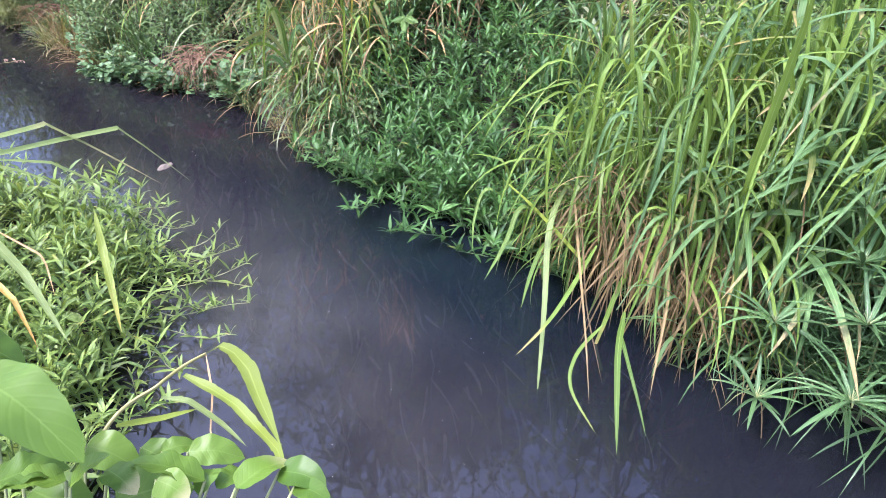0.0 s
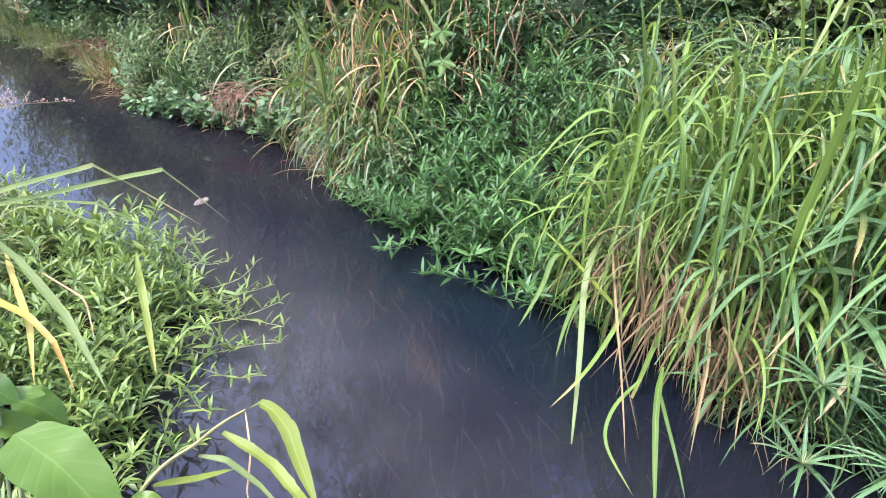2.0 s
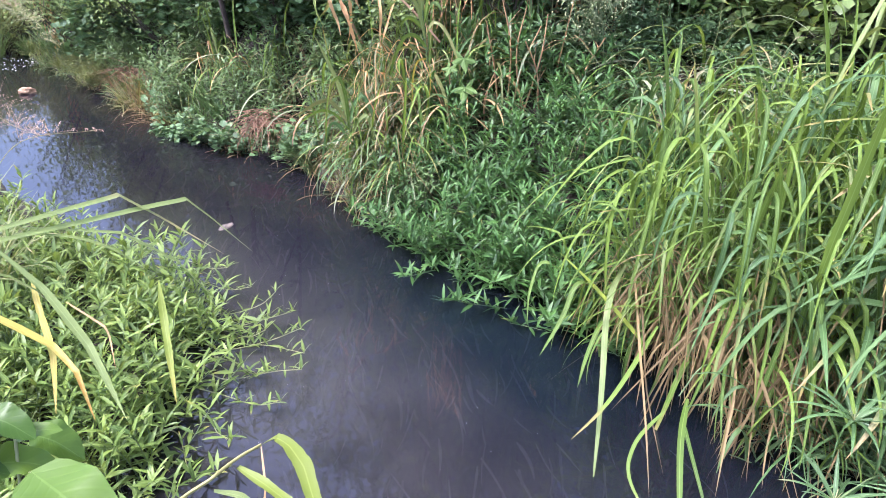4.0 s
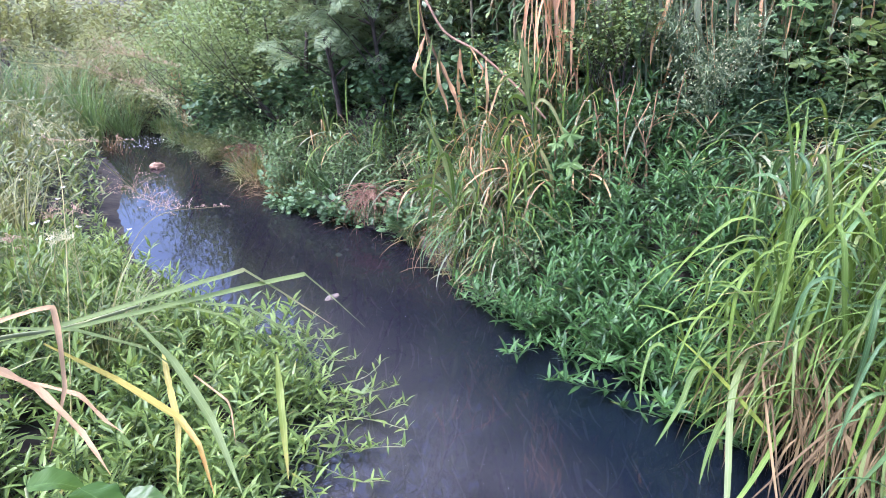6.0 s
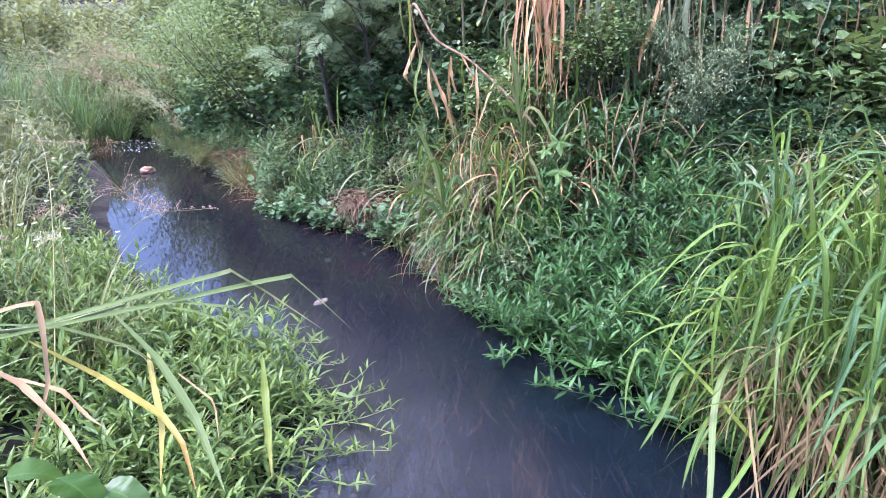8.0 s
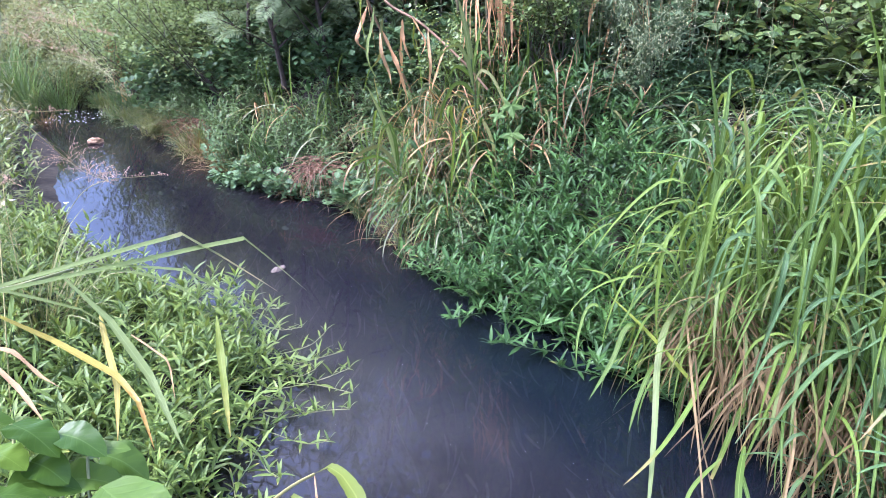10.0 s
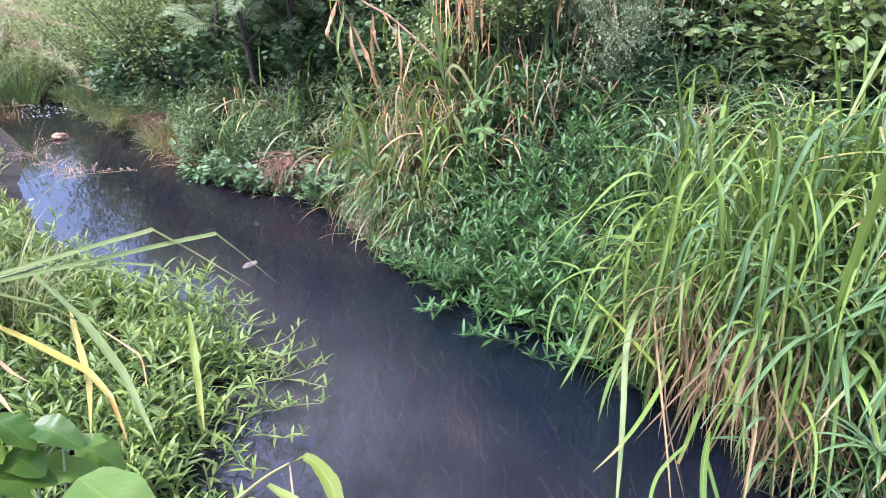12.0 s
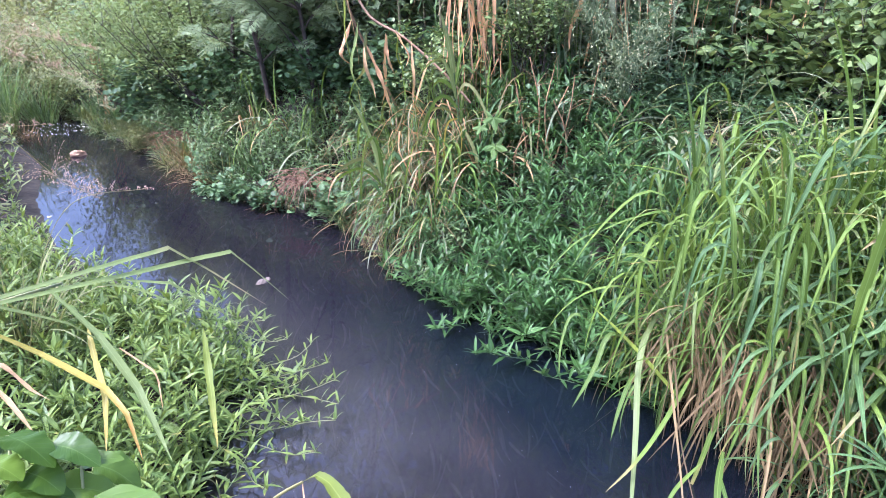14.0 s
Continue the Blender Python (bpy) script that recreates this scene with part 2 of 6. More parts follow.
PETAL = foliage("white_petal", (0.82, 0.82, 0.78), (0.72, 0.72, 0.68), (0.7, 0.6, 0.4), 0.5, 0.3, 0.0, 0.02, stripe=0.0)
POLLEN = speckled("yellow_flower_disc", (0.55, 0.30, 0.02), (0.75, 0.48, 0.04), 300.0, 0.8, 0.001)
STRAW_STALK = speckled("straw_stalk", (0.22, 0.20, 0.06), (0.38, 0.33, 0.12), 30.0, 0.6, 0.002)
STEM = speckled("green_stem", (0.055, 0.09, 0.03), (0.12, 0.17, 0.055), 30.0, 0.5, 0.002)
STEM_PALE = speckled("pale_stalk", (0.18, 0.2, 0.08), (0.30, 0.31, 0.13), 30.0, 0.5, 0.002)
DRY_CANE = speckled("dry_cane_stem", (0.16, 0.09, 0.05), (0.38, 0.24, 0.14), 24.0, 0.7, 0.003)
CANE = speckled("cane_stem", (0.11, 0.10, 0.05), (0.22, 0.19, 0.1), 18.0, 0.55, 0.003)
BARK = speckled("twig_bark", (0.035, 0.027, 0.02), (0.1, 0.075, 0.06), 30.0, 0.85, 0.004)
# white of the floating foam specks and of the painted glints upstream
FOAM_GLINT = speckled("foam", (0.7, 0.7, 0.7), (0.85, 0.85, 0.85), 60.0, 0.6, 0.002)
SUNK = foliage("sunken_weed", (0.27, 0.24, 0.21), (0.13, 0.115, 0.10), (0.2, 0.17, 0.13), 0.8, 0.1, 0.1, 0.2)

# ---- shapes ----
rng = np.random.default_rng(7)


def uni(lo, hi, n=None):
    return rng.uniform(lo, hi, n)


def smooth_step(x):
    x = np.clip(x, 0, 1)
    return x * x * (3 - 2 * x)


def blade_shape(v):
    return np.minimum(1, 0.45 + v * 3.2) * np.clip(1 - v**3.2, 0, 1) ** 0.8


def lance_shape(v):
    return np.sin(np.pi * np.clip(v, 0, 1) ** 0.78) ** 0.85 + 0.02


def round_shape(v):
    return np.sin(np.pi * np.clip(v, 0, 1) ** 0.75) ** 0.6 + 0.01


def ovate_shape(v):
    return np.sin(np.pi * np.clip(v, 0, 1) ** 0.62) ** 0.75 + 0.01


def sheath_shape(v):
    return np.minimum(1, 0.22 + v * 1.7) * np.clip(1 - v**3.5, 0, 1) ** 0.9


def late_shape(v):
    return (0.3 + 0.7 * v**1.3) * np.clip(1 - v**5, 0, 1) ** 0.9


def thread_shape(v):
    return 1.0 - 0.7 * v


class Geo:
    """Gathers quads with a leaf's own u across and v along."""

    def __init__(self):
        self.v, self.f, self.uv, self.n = [], [], [], 0

    def add(self, v, f, uv):
        self.v.append(v), self.f.append(f + self.n), self.uv.append(uv)
        self.n += len(v)
        return self

    def grid(self, x, u, v):
        """x: (n, rows, cols, 3)."""
        n, r, c = x.shape[:3]
        at = np.arange(n * r * c).reshape(n, r, c)
        f = np.stack([at[:, :-1, :-1], at[:, :-1, 1:], at[:, 1:, 1:], at[:, 1:, :-1]], -1).reshape(-1, 4)
        uv = np.stack([np.broadcast_to(u, (n, r, c)), np.broadcast_to(v, (n, r, c))], -1).reshape(-1, 2)
        return self.add(x.reshape(-1, 3), f, uv)

    def mesh(self, name, material):
        v, f, uv = np.concatenate(self.v), np.concatenate(self.f), np.concatenate(self.uv)
        me = bpy.data.meshes.new(name)
        me.vertices.add(len(v)), me.loops.add(4 * len(f)), me.polygons.add(len(f))
        me.vertices.foreach_set("co", v.astype(np.float32).ravel())
        me.loops.foreach_set("vertex_index", f.astype(np.int32).ravel())
        me.polygons.foreach_set("loop_start", np.arange(0, 4 * len(f), 4, dtype=np.int32))
        me.polygons.foreach_set("use_smooth", np.ones(len(f), dtype=bool))
        me.update(calc_edges=True)
        me.uv_layers.new(name="UVMap").data.foreach_set("uv", uv[f.ravel()].astype(np.float32).ravel())
        me.validate()
        me.materials.append(material)
        return me


def col(x, n):
    return np.broadcast_to(np.asarray(x, float), (n,))[:, None]


def bend_path(root, az, lean, bend, length, segs, power=1.3, kink=0.0, kink_at=0.5, sway=0.0, soft_kink=0.2):
    """Paths that start at lean from the vertical and bend over; all angles in radians."""
    root = np.atleast_2d(root)
    n = len(root)
    v = np.linspace(0, 1, segs + 1)
    vm = ((v[1:] + v[:-1]) / 2)[None]
    th = col(lean, n) + col(bend, n) * vm**power + col(kink, n) * smooth_step((vm - col(kink_at, n)) / soft_kink + 0.5)
    th = np.minimum(th, np.pi * 0.985)
    a = col(az, n) + col(sway, n) * vm**1.5
    d = np.stack([np.sin(th) * np.cos(a), np.sin(th) * np.sin(a), np.cos(th) + 0 * a], -1)
    p = np.concatenate([np.zeros((n, 1, 3)), np.cumsum(d * (col(length, n) / segs)[..., None], 1)], 1) + root[:, None]
    return p, v


def strips(p, v, az, width, shape=blade_shape, fold=0.3, roll=0.0, cross=2, wave=0.0, ragged=0.0):
    """Ribbons along the paths p, folded along the midrib."""
    n = len(p)
    t = np.gradient(p, axis=1)
    t /= np.linalg.norm(t, axis=-1, keepdims=True) + 1e-9
    az = col(az, n)
    side = np.stack([-np.sin(az), np.cos(az), 0 * az], -1) * np.ones((1, p.shape[1], 1))
    side -= t * (side * t).sum(-1, keepdims=True)
    side /= np.linalg.norm(side, axis=-1, keepdims=True) + 1e-9
    up = np.cross(t, side)
    r = col(roll, n)[..., None]
    side, up = side * np.cos(r) + up * np.sin(r), up * np.cos(r) - side * np.sin(r)
    w = (col(width, n) * shape(v)[None] / 2)[..., None, None]
    c = np.linspace(-1, 1, cross + 1)[None, None, :, None]
    if ragged:
        w = w * (1 + ragged * rng.normal(0, 1, (n, p.shape[1], 1, 1)) * (rng.random((n, p.shape[1], 1, 1)) < 0.5))
    lift = fold * np.abs(c) + wave * np.sin(v * 19)[None, :, None, None] * c
    x = p[:, :, None] + side[:, :, None] * w * c + up[:, :, None] * w * lift
    return x, (c[..., 0] + 1) / 2, v[None, :, None]


def ribbons(geo, root, az, lean, bend, length, width, segs=7, shape=blade_shape, fold=0.3, roll=0.0, cross=2, wave=0.0, **more):
    p, v = bend_path(root, az, lean, bend, length, segs, **more)
    geo.grid(*strips(p, v, az, width, shape, fold, roll, cross, wave))
    return p


def tube(geo, path, r0, r1, sides=5):
    path = np.asarray(path, float)
    t = np.gradient(path, axis=0)
    t /= np.linalg.norm(t, axis=1, keepdims=True) + 1e-9
    ref = np.array([0.31, 0.95, 0.05]) if abs(t[0] @ np.array([0.31, 0.95, 0.05])) < 0.9 else np.array([1.0, 0, 0])
    a = np.cross(t, ref)
    a /= np.linalg.norm(a, axis=1, keepdims=True)
    b = np.cross(t, a)
    k = np.linspace(0, 2 * np.pi, sides + 1)
    r = np.linspace(r0, r1, len(path))[:, None, None]
    x = path[:, None] + r * (a[:, None] * np.cos(k)[None, :, None] + b[:, None] * np.sin(k)[None, :, None])
    return geo.grid(x[None], (k / (2 * np.pi))[None, None], np.linspace(0, 1, len(path))[None, :, None])


def curve_through(points, n=16):
    """A smooth path through a few points."""
    p = np.asarray(points, float)
    p = np.vstack([2 * p[0] - p[1], p, 2 * p[-1] - p[-2]])
    out = []
    for k in range(1, len(p) - 2):
        s = np.linspace(0, 1, n, endpoint=k == len(p) - 3)[:, None]
        a, b, c, d = p[k - 1 : k + 3]
        out.append(0.5 * (2 * b + (c - a) * s + (2 * a - 5 * b + 4 * c - d) * s**2 + (3 * b - a - 3 * c + d) * s**3))
    return np.vstack(out)


def thing(name, at=(0, 0, 0), label="", category="", group="", kind="", turn=0.0, size=1.0):
    ob = new(name)
    ob.matrix_basis = Matrix.LocRotScale(at, Euler((0, 0, turn)), (size,) * 3)
    return tagged(ob, label, category, group, kind)


def part(name, data, parent, label="", kind="", at=None):
    """Links a mesh, or a Geo with its material, as one part under a thing or a part."""
    ob = new(name, data[0].mesh(name, data[1]) if isinstance(data, tuple) else data)
    ob.parent = parent
    if at is not None:
        ob.matrix_basis = at
    return tagged(ob, label, kind=kind)


def leaf_pose(root, az, lean, size, spin=0.0):
    return Matrix.LocRotScale(Vector(root), Euler((spin, lean, az), "XYZ"), (size,) * 3)


def spot(x, y, turn=0.0, size=1.0, lift=0.0, floats=False):
    z = float(ground_height(x, y))
    z = max(z, -0.02) if floats else z
    return Matrix.LocRotScale((x, y, z + lift), Euler((0, 0, turn)), (size,) * 3)


# ---- the lie of the land ----
# the stream's middle and half width, from far up to behind the camera
STREAM = np.array([(-16, 22, 0.5), (-9.4, 12.6, 0.42), (-7.1, 9.6, 0.45), (-5.2, 7.75, 0.55), (-4.25, 6.65, 0.78), (-3.3, 5.65, 0.85), (-2.25, 4.98, 0.9),
                   (-1.5, 4.2, 0.72), (-0.72, 3.3, 0.9), (-0.325, 2.5, 1.28), (0.24, 1.72, 1.32), (1.1, 1.1, 1.06), (2.4, 0.1, 0.9), (4.2, -2.0, 0.9), (12, -12, 1.0)])


def bank(x, y):
    """How far a place lies outside the water, and on which side: +1 the far, steep bank; -1 the near one."""
    x, y = np.asarray(x, float), np.asarray(y, float)
    best, side = np.full(x.shape, 1e9), np.zeros(x.shape)
    for (ax, ay, aw), (bx, by, bw) in zip(STREAM[:-1], STREAM[1:]):
        dx, dy = bx - ax, by - ay
        s = np.clip(((x - ax) * dx + (y - ay) * dy) / (dx * dx + dy * dy), 0, 1)
        qx, qy = x - ax - s * dx, y - ay - s * dy
        e = np.hypot(qx, qy) - (aw + s * (bw - aw))
        near = e < best
        best, side = np.where(near, e, best), np.where(near, np.sign(dx * qy - dy * qx), side)
    return best, side


def ground_height(x, y):
    e, side = bank(x, y)
    x, y = np.asarray(x, float), np.asarray(y, float)
    lumps = 0.05 * np.sin(2.3 * x + 1.1 * y) * np.sin(1.7 * y - 0.9 * x) + 0.025 * np.sin(5.1 * x - 2.0) * np.sin(4.3 * y)
    bed = -0.28 * smooth_step(-e / 0.45) - 0.01
    far_bank = 0.07 * smooth_step(e / 0.1) + (0.84 - 0.42 * smooth_step((x + 0.1) / 1.1) * smooth_step((5.6 - y) / 1.0)) * smooth_step(e / 1.3) + 0.035 * np.clip(e, 0, 20)
    near_bank = 0.05 * smooth_step(e / 0.15) + 0.42 * smooth_step((e - 0.25) / 1.3) + 0.01 * np.clip(e, 0, 20)
    rise = np.where(side > 0, far_bank, near_bank) + lumps * smooth_step(e / 0.5)
    return np.where(e < 0, bed, rise)


def land():
    k = np.linspace(-1, 1, 181)
    k = np.sign(k) * (6 * np.abs(k) + 14 * np.abs(k) ** 3 + 600 * np.abs(k) ** 9)
    x, y = np.meshgrid(k - 1.5, k + 5.0, indexing="ij")
    p = np.stack([x, y, ground_height(x, y)], -1)[None]
    me = Geo().grid(p, x[None] * 0.1, y[None] * 0.1).mesh("ground", EARTH)
    tagged(new("ground", me), "dark damp earth of the stream banks under plants", "ground", kind="structure")


def pond():
    p, w = STREAM[:, :2], STREAM[:, 2] + 0.7
    t = np.gradient(p, axis=0)
    t /= np.linalg.norm(t, axis=1, keepdims=True)
    out = np.stack([t[:, 1], -t[:, 0]], -1)
    c = np.linspace(-1, 1, 9)[None, :, None]
    xy = p[:, None] + out[:, None] * w[:, None, None] * c
    x = np.concatenate([xy, np.zeros((*xy.shape[:2], 1))], -1)[None]
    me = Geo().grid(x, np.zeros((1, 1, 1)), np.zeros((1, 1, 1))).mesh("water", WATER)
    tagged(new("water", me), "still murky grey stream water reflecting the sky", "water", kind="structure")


land()
pond()


def stone(name, at, size, seed, material, label):
    bm = bmesh.new()
    bmesh.ops.create_icosphere(bm, subdivisions=4, radius=1.0)
    off = Vector((seed * 3.7, seed, 0))
    for v in bm.verts:
        n = v.co.normalized()
        r = 0.8 + 0.34 * noise.noise(n * 1.3 + off) + 0.13 * noise.noise(n * 3.1 + off) + 0.04 * noise.noise(n * 9 + off)
        v.co = Vector((n.x * r * size[0], n.y * r * size[1], max(n.z * r, -0.8) * size[2]))
    me = bpy.data.meshes.new(name)
    bm.to_mesh(me)
    bm.free()
    me.polygons.foreach_set("use_smooth", [True] * len(me.polygons))
    me.materials.append(material)
    ob = new(name, me)
    ob.location, ob.rotation_euler = at, (0.1, -0.15, seed)
    return tagged(ob, label, "stone")


stone("stone", (-1.92, 4.45, -0.005), (0.078, 0.042, 0.027), 1.3, STONE, "small pale grey stone rising out of the water")
stone("stone", (-5.55, 7.95, 0.0), (0.13, 0.09, 0.08), 4.1, RED_STONE, "reddish brown stone standing in shallow water")
stone("stone", (-1.42, 5.46, 0.05), (0.10, 0.08, 0.08), 2.2, STONE, "pale stone at the foot of the grassy bank")
stone("stone", (-1.24, 5.27, 0.02), (0.09, 0.065, 0.05), 5.6, STONE, "flat pale stone half hidden by bank grass")


# ---- plants ----
def weed_plant(name, leaf_material, stems, reach, low, seed_label, apart=False, leaf_len=(0.08, 0.13)):
    """A sprawling water weed: thin jointed stems with narrow leaves in pairs."""
    plant = thing(name, label=seed_label, category="water weed")
    stalks, leaves = Geo(), Geo()
    singles = []
    for _ in range(stems):
        az, lean = uni(0, 6.283), uni(0.1, low)
        length = uni(*reach)
        path, _v = bend_path((uni(-0.05, 0.05), uni(-0.05, 0.05), -0.02), az, lean, uni(-0.5, 0.35), length, 9, sway=uni(-0.6, 0.6))
        path = path[0]
        tube(stalks, path, 0.0028, 0.0014, 4)
        nodes = int(length / 0.05)
        for k in range(nodes):
            s = 0.22 + 0.78 * (k + 0.6) / nodes
            at = path[min(9, int(s * 9))] + (path[min(9, int(s * 9) + 1)] - path[min(9, int(s * 9))]) * (s * 9 % 1)
            turn = az + k * 1.4 + uni(-0.4, 0.4)
            for flip in (0, 3.14):
                a, ln = turn + flip + uni(-0.3, 0.3), uni(*leaf_len) * (1.1 - 0.35 * s)
                singles.append((at, a, uni(0.8, 1.6) - 0.35 * s, uni(0.0, 0.8), ln))
        for a in range(3):
            singles.append((path[-1], az + a * 2.1, uni(0.3, 1.0), 0.5, uni(*leaf_len) * 0.75))
    part("stem_mass", (stalks, STEM), plant, kind="stuff")
    if apart:
        for at, a, lean, bend, ln in singles[:8]:
            part("leaf", WEED_LEAF[leaf_material.name][rng.integers(4)], plant, at=leaf_pose(at, a, lean, ln))
        singles = singles[8:]
    if singles:
        r, a, le, be, ln = (np.array(c) for c in zip(*singles))
        ribbons(leaves, r, a, le, be, ln, ln * uni(0.14, 0.205, len(ln)), 3, lance_shape, 0.25, uni(-0.5, 0.5, len(ln)))
        part("foliage", (leaves, leaf_material), plant, kind="stuff")
    return plant


WEED_LEAF = {}
for leafy in (WEED, WEED_DEEP):
    WEED_LEAF[leafy.name] = [ribbons_geo.mesh("leaf", leafy) for ribbons_geo in (Geo() for _ in range(4))
                             if ribbons(ribbons_geo, np.zeros((1, 3)), 0.0, 0.0, uni(0.2, 0.9), 1.0, uni(0.125, 0.18), 5, lance_shape, 0.28) is not None]


def scatter(sources, places, floats=False, size=(0.8, 1.25), lift=0.0, group=""):
    """Copies of the plants at the places; the first ones are the plants themselves."""
    for k, (x, y) in enumerate(places):
        src = sources[k % len(sources)]
        m = spot(x, y, uni(0, 6.283), uni(*size), lift, floats)
        if k < len(sources):
            src.matrix_basis = m
            tagged(src, group=group)
        else:
            src_scale = src.scale.copy()
            src.scale = (1, 1, 1)
            ob = copy_thing(src, m)
            src.scale = src_scale
            ob.matrix_basis = m
            tagged(ob, group=group)


def jittered(x0, x1, y0, y1, step, keep):
    """Places on a shaken grid where keep(x, y) holds."""
    out = []
    for x in np.arange(x0, x1, step):
        for y in np.arange(y0, y1, step):
            px, py = x + uni(-0.5, 0.5) * step, y + uni(-0.5, 0.5) * step
            if keep(px, py):
                out.append((px, py))
    return [out[k] for k in rng.permutation(len(out))]


# the mat of weed that floats out from the near bank
MAT_EDGE = np.array([(-6.6, 8.0), (-5.8, 7.1), (-5.35, 6.45), (-4.7, 5.5), (-3.86, 4.66), (-3.42, 4.2), (-2.97, 4.02), (-2.68, 3.86), (-2.27, 3.62), (-1.71, 3.23), (-1.42, 2.97), (-1.47, 2.72), (-1.55, 2.36), (-1.50, 2.0), (-1.3, 1.6), (-0.85, 1.2)])


def off_mat(x, y):
    """Distance from the mat's edge, towards the near bank."""
    best, side = 1e9, -1
    for (ax, ay), (bx, by) in zip(MAT_EDGE[:-1], MAT_EDGE[1:]):
        dx, dy = bx - ax, by - ay
        s = min(1, max(0, ((x - ax) * dx + (y - ay) * dy) / (dx * dx + dy * dy)))
        qx, qy = x - ax - s * dx, y - ay - s * dy
        if math.hypot(qx, qy) < best:
            best, side = math.hypot(qx, qy), -1 if dx * qy - dy * qx > 0 else 1
    return best * side


weeds = [weed_plant("water_weed", WEED, 7, (0.25, 0.42), 1.0, "bright green narrow-leaved water weed floating at the bank") for _ in range(5)]
scatter(weeds, jittered(-4.4, -0.6, 1.3, 5.6, 0.175, lambda x, y: -0.02 < off_mat(x, y) < 1.5 + 0.3 * math.sin(3 * x) and math.hypot(x + 0.15, y - 0.3) > 1.15), True, (0.8, 1.2), group="weed mat on the near bank")
near_weeds = [weed_plant("water_weed", WEED, 4, (0.22, 0.4), 1.35, "bright green water weed sprawling over the open water", True) for _ in range(5)]
scatter(near_weeds, jittered(-2.6, -0.9, 1.7, 4.2, 0.16, lambda x, y: -0.10 < off_mat(x, y) < 0.12), True, (0.8, 1.15), group="weed mat on the near bank")


def weed_runner(points, label="thin weed runner trailing from the mat over open water"):
    """A jointed stem lying on the water, with small leaves in pairs and a raised tip."""
    ob = thing("weed_runner", label=label, category="water weed", group="weed runners")
    p = curve_through(points, 12)
    g = Geo()
    tube(g, p, 0.003, 0.0018, 5)
    part("stem", (g, STEM_PALE), ob)
    run = np.r_[0, np.cumsum(np.linalg.norm(np.diff(p, axis=0), axis=1))]
    for k, s in enumerate(np.arange(0.03, run[-1], 0.042)):
        at = np.array([np.interp(s, run, p[:, c]) for c in range(3)])
        for flip in (0, 3.14):
            if uni(0, 1) < 0.85:
                part("leaf", WEED_LEAF[WEED.name][rng.integers(4)], ob, at=leaf_pose(at, k * 1.4 + flip + uni(-0.4, 0.4), uni(0.5, 1.3), uni(0.05, 0.095)))
    for a in (0, 2.1, 4.2):
        part("leaf", WEED_LEAF[WEED.name][rng.integers(4)], ob, at=leaf_pose(p[-1], a + uni(-0.4, 0.4), uni(0.2, 0.9), uni(0.06, 0.085)))


for x0, y0, x1, y1, up in [(-1.44, 3.20, -1.11, 3.23, 0.12), (-1.36, 3.06, -0.97, 2.90, 0.10), (-1.51, 3.32, -1.25, 3.40, 0.13), (-1.72, 3.63, -1.42, 3.50, 0.10), (-1.30, 2.77, -0.96, 2.80, 0.08), (-1.92, 3.89, -1.63, 3.71, 0.1),
                           (-1.40, 3.0, -1.02, 3.05, 0.14), (-1.30, 2.66, -1.0, 2.58, 0.07), (-1.42, 3.15, -1.18, 3.0, 0.16), (-1.32, 2.9, -1.1, 2.72, 0.12), (-1.30, 2.5, -1.12, 2.3, 0.1), (-1.4, 2.4, -1.2, 2.1, 0.08)]:
    mx, my = (x0 + x1) / 2 + uni(-0.04, 0.04), (y0 + y1) / 2 + uni(-0.04, 0.04)
    weed_runner([(x0 - 0.1, y0, 0.06), (x0, y0, 0.03), (mx, my, 0.02 + up * 0.3), (x1, y1, up)])
far_weeds = [weed_plant("bank_weed", WEED if k else WEED_PALE, 5, (0.3, 0.55), 0.8, "green leafy weed on the grassy near bank", leaf_len=(0.08, 0.14)) for k in (0, 1, 0, 0)]
scatter(far_weeds, jittered(-9, -3, 3.0, 10.0, 0.34, lambda x, y: off_mat(x, y) > (-0.05 if y > 5 else 1.3) and off_mat(x, y) < 3.0 and bank(x, y)[1] < 0), True, (0.9, 1.4), group="weeds on the near bank")

# the dark green mound on the far bank
def mound(x, y):
    e, side = bank(x, y)
    return side > 0 and -0.12 < e < 1.2 + 0.1 * math.sin(5 * x) and -0.64 < x < 1.1 and y < 5.6


deep_weeds = [weed_plant("leafy_weed", WEED_DEEP, 6, (0.3, 0.5), 0.95, "dark green narrow-leaved weed mounding over the far bank", leaf_len=(0.075, 0.135)) for _ in range(5)]
scatter(deep_weeds, jittered(-1.3, 1.1, 3.0, 5.7, 0.165, mound), True, (0.8, 1.2), group="weed mound on the far bank")
edge_weeds = [weed_plant("trailing_weed", WEED_DEEP, 4, (0.25, 0.42), 1.4, "dark green weed trailing into the water", True, (0.10, 0.16)) for _ in range(4)]
scatter(edge_weeds, jittered(-0.7, 0.7, 3.0, 4.8, 0.14, lambda x, y: bank(x, y)[1] > 0 and (-0.2 if x > 0.1 else -0.16) < bank(x, y)[0] < 0.02), True, (0.8, 1.1), group="weed mound on the far bank")


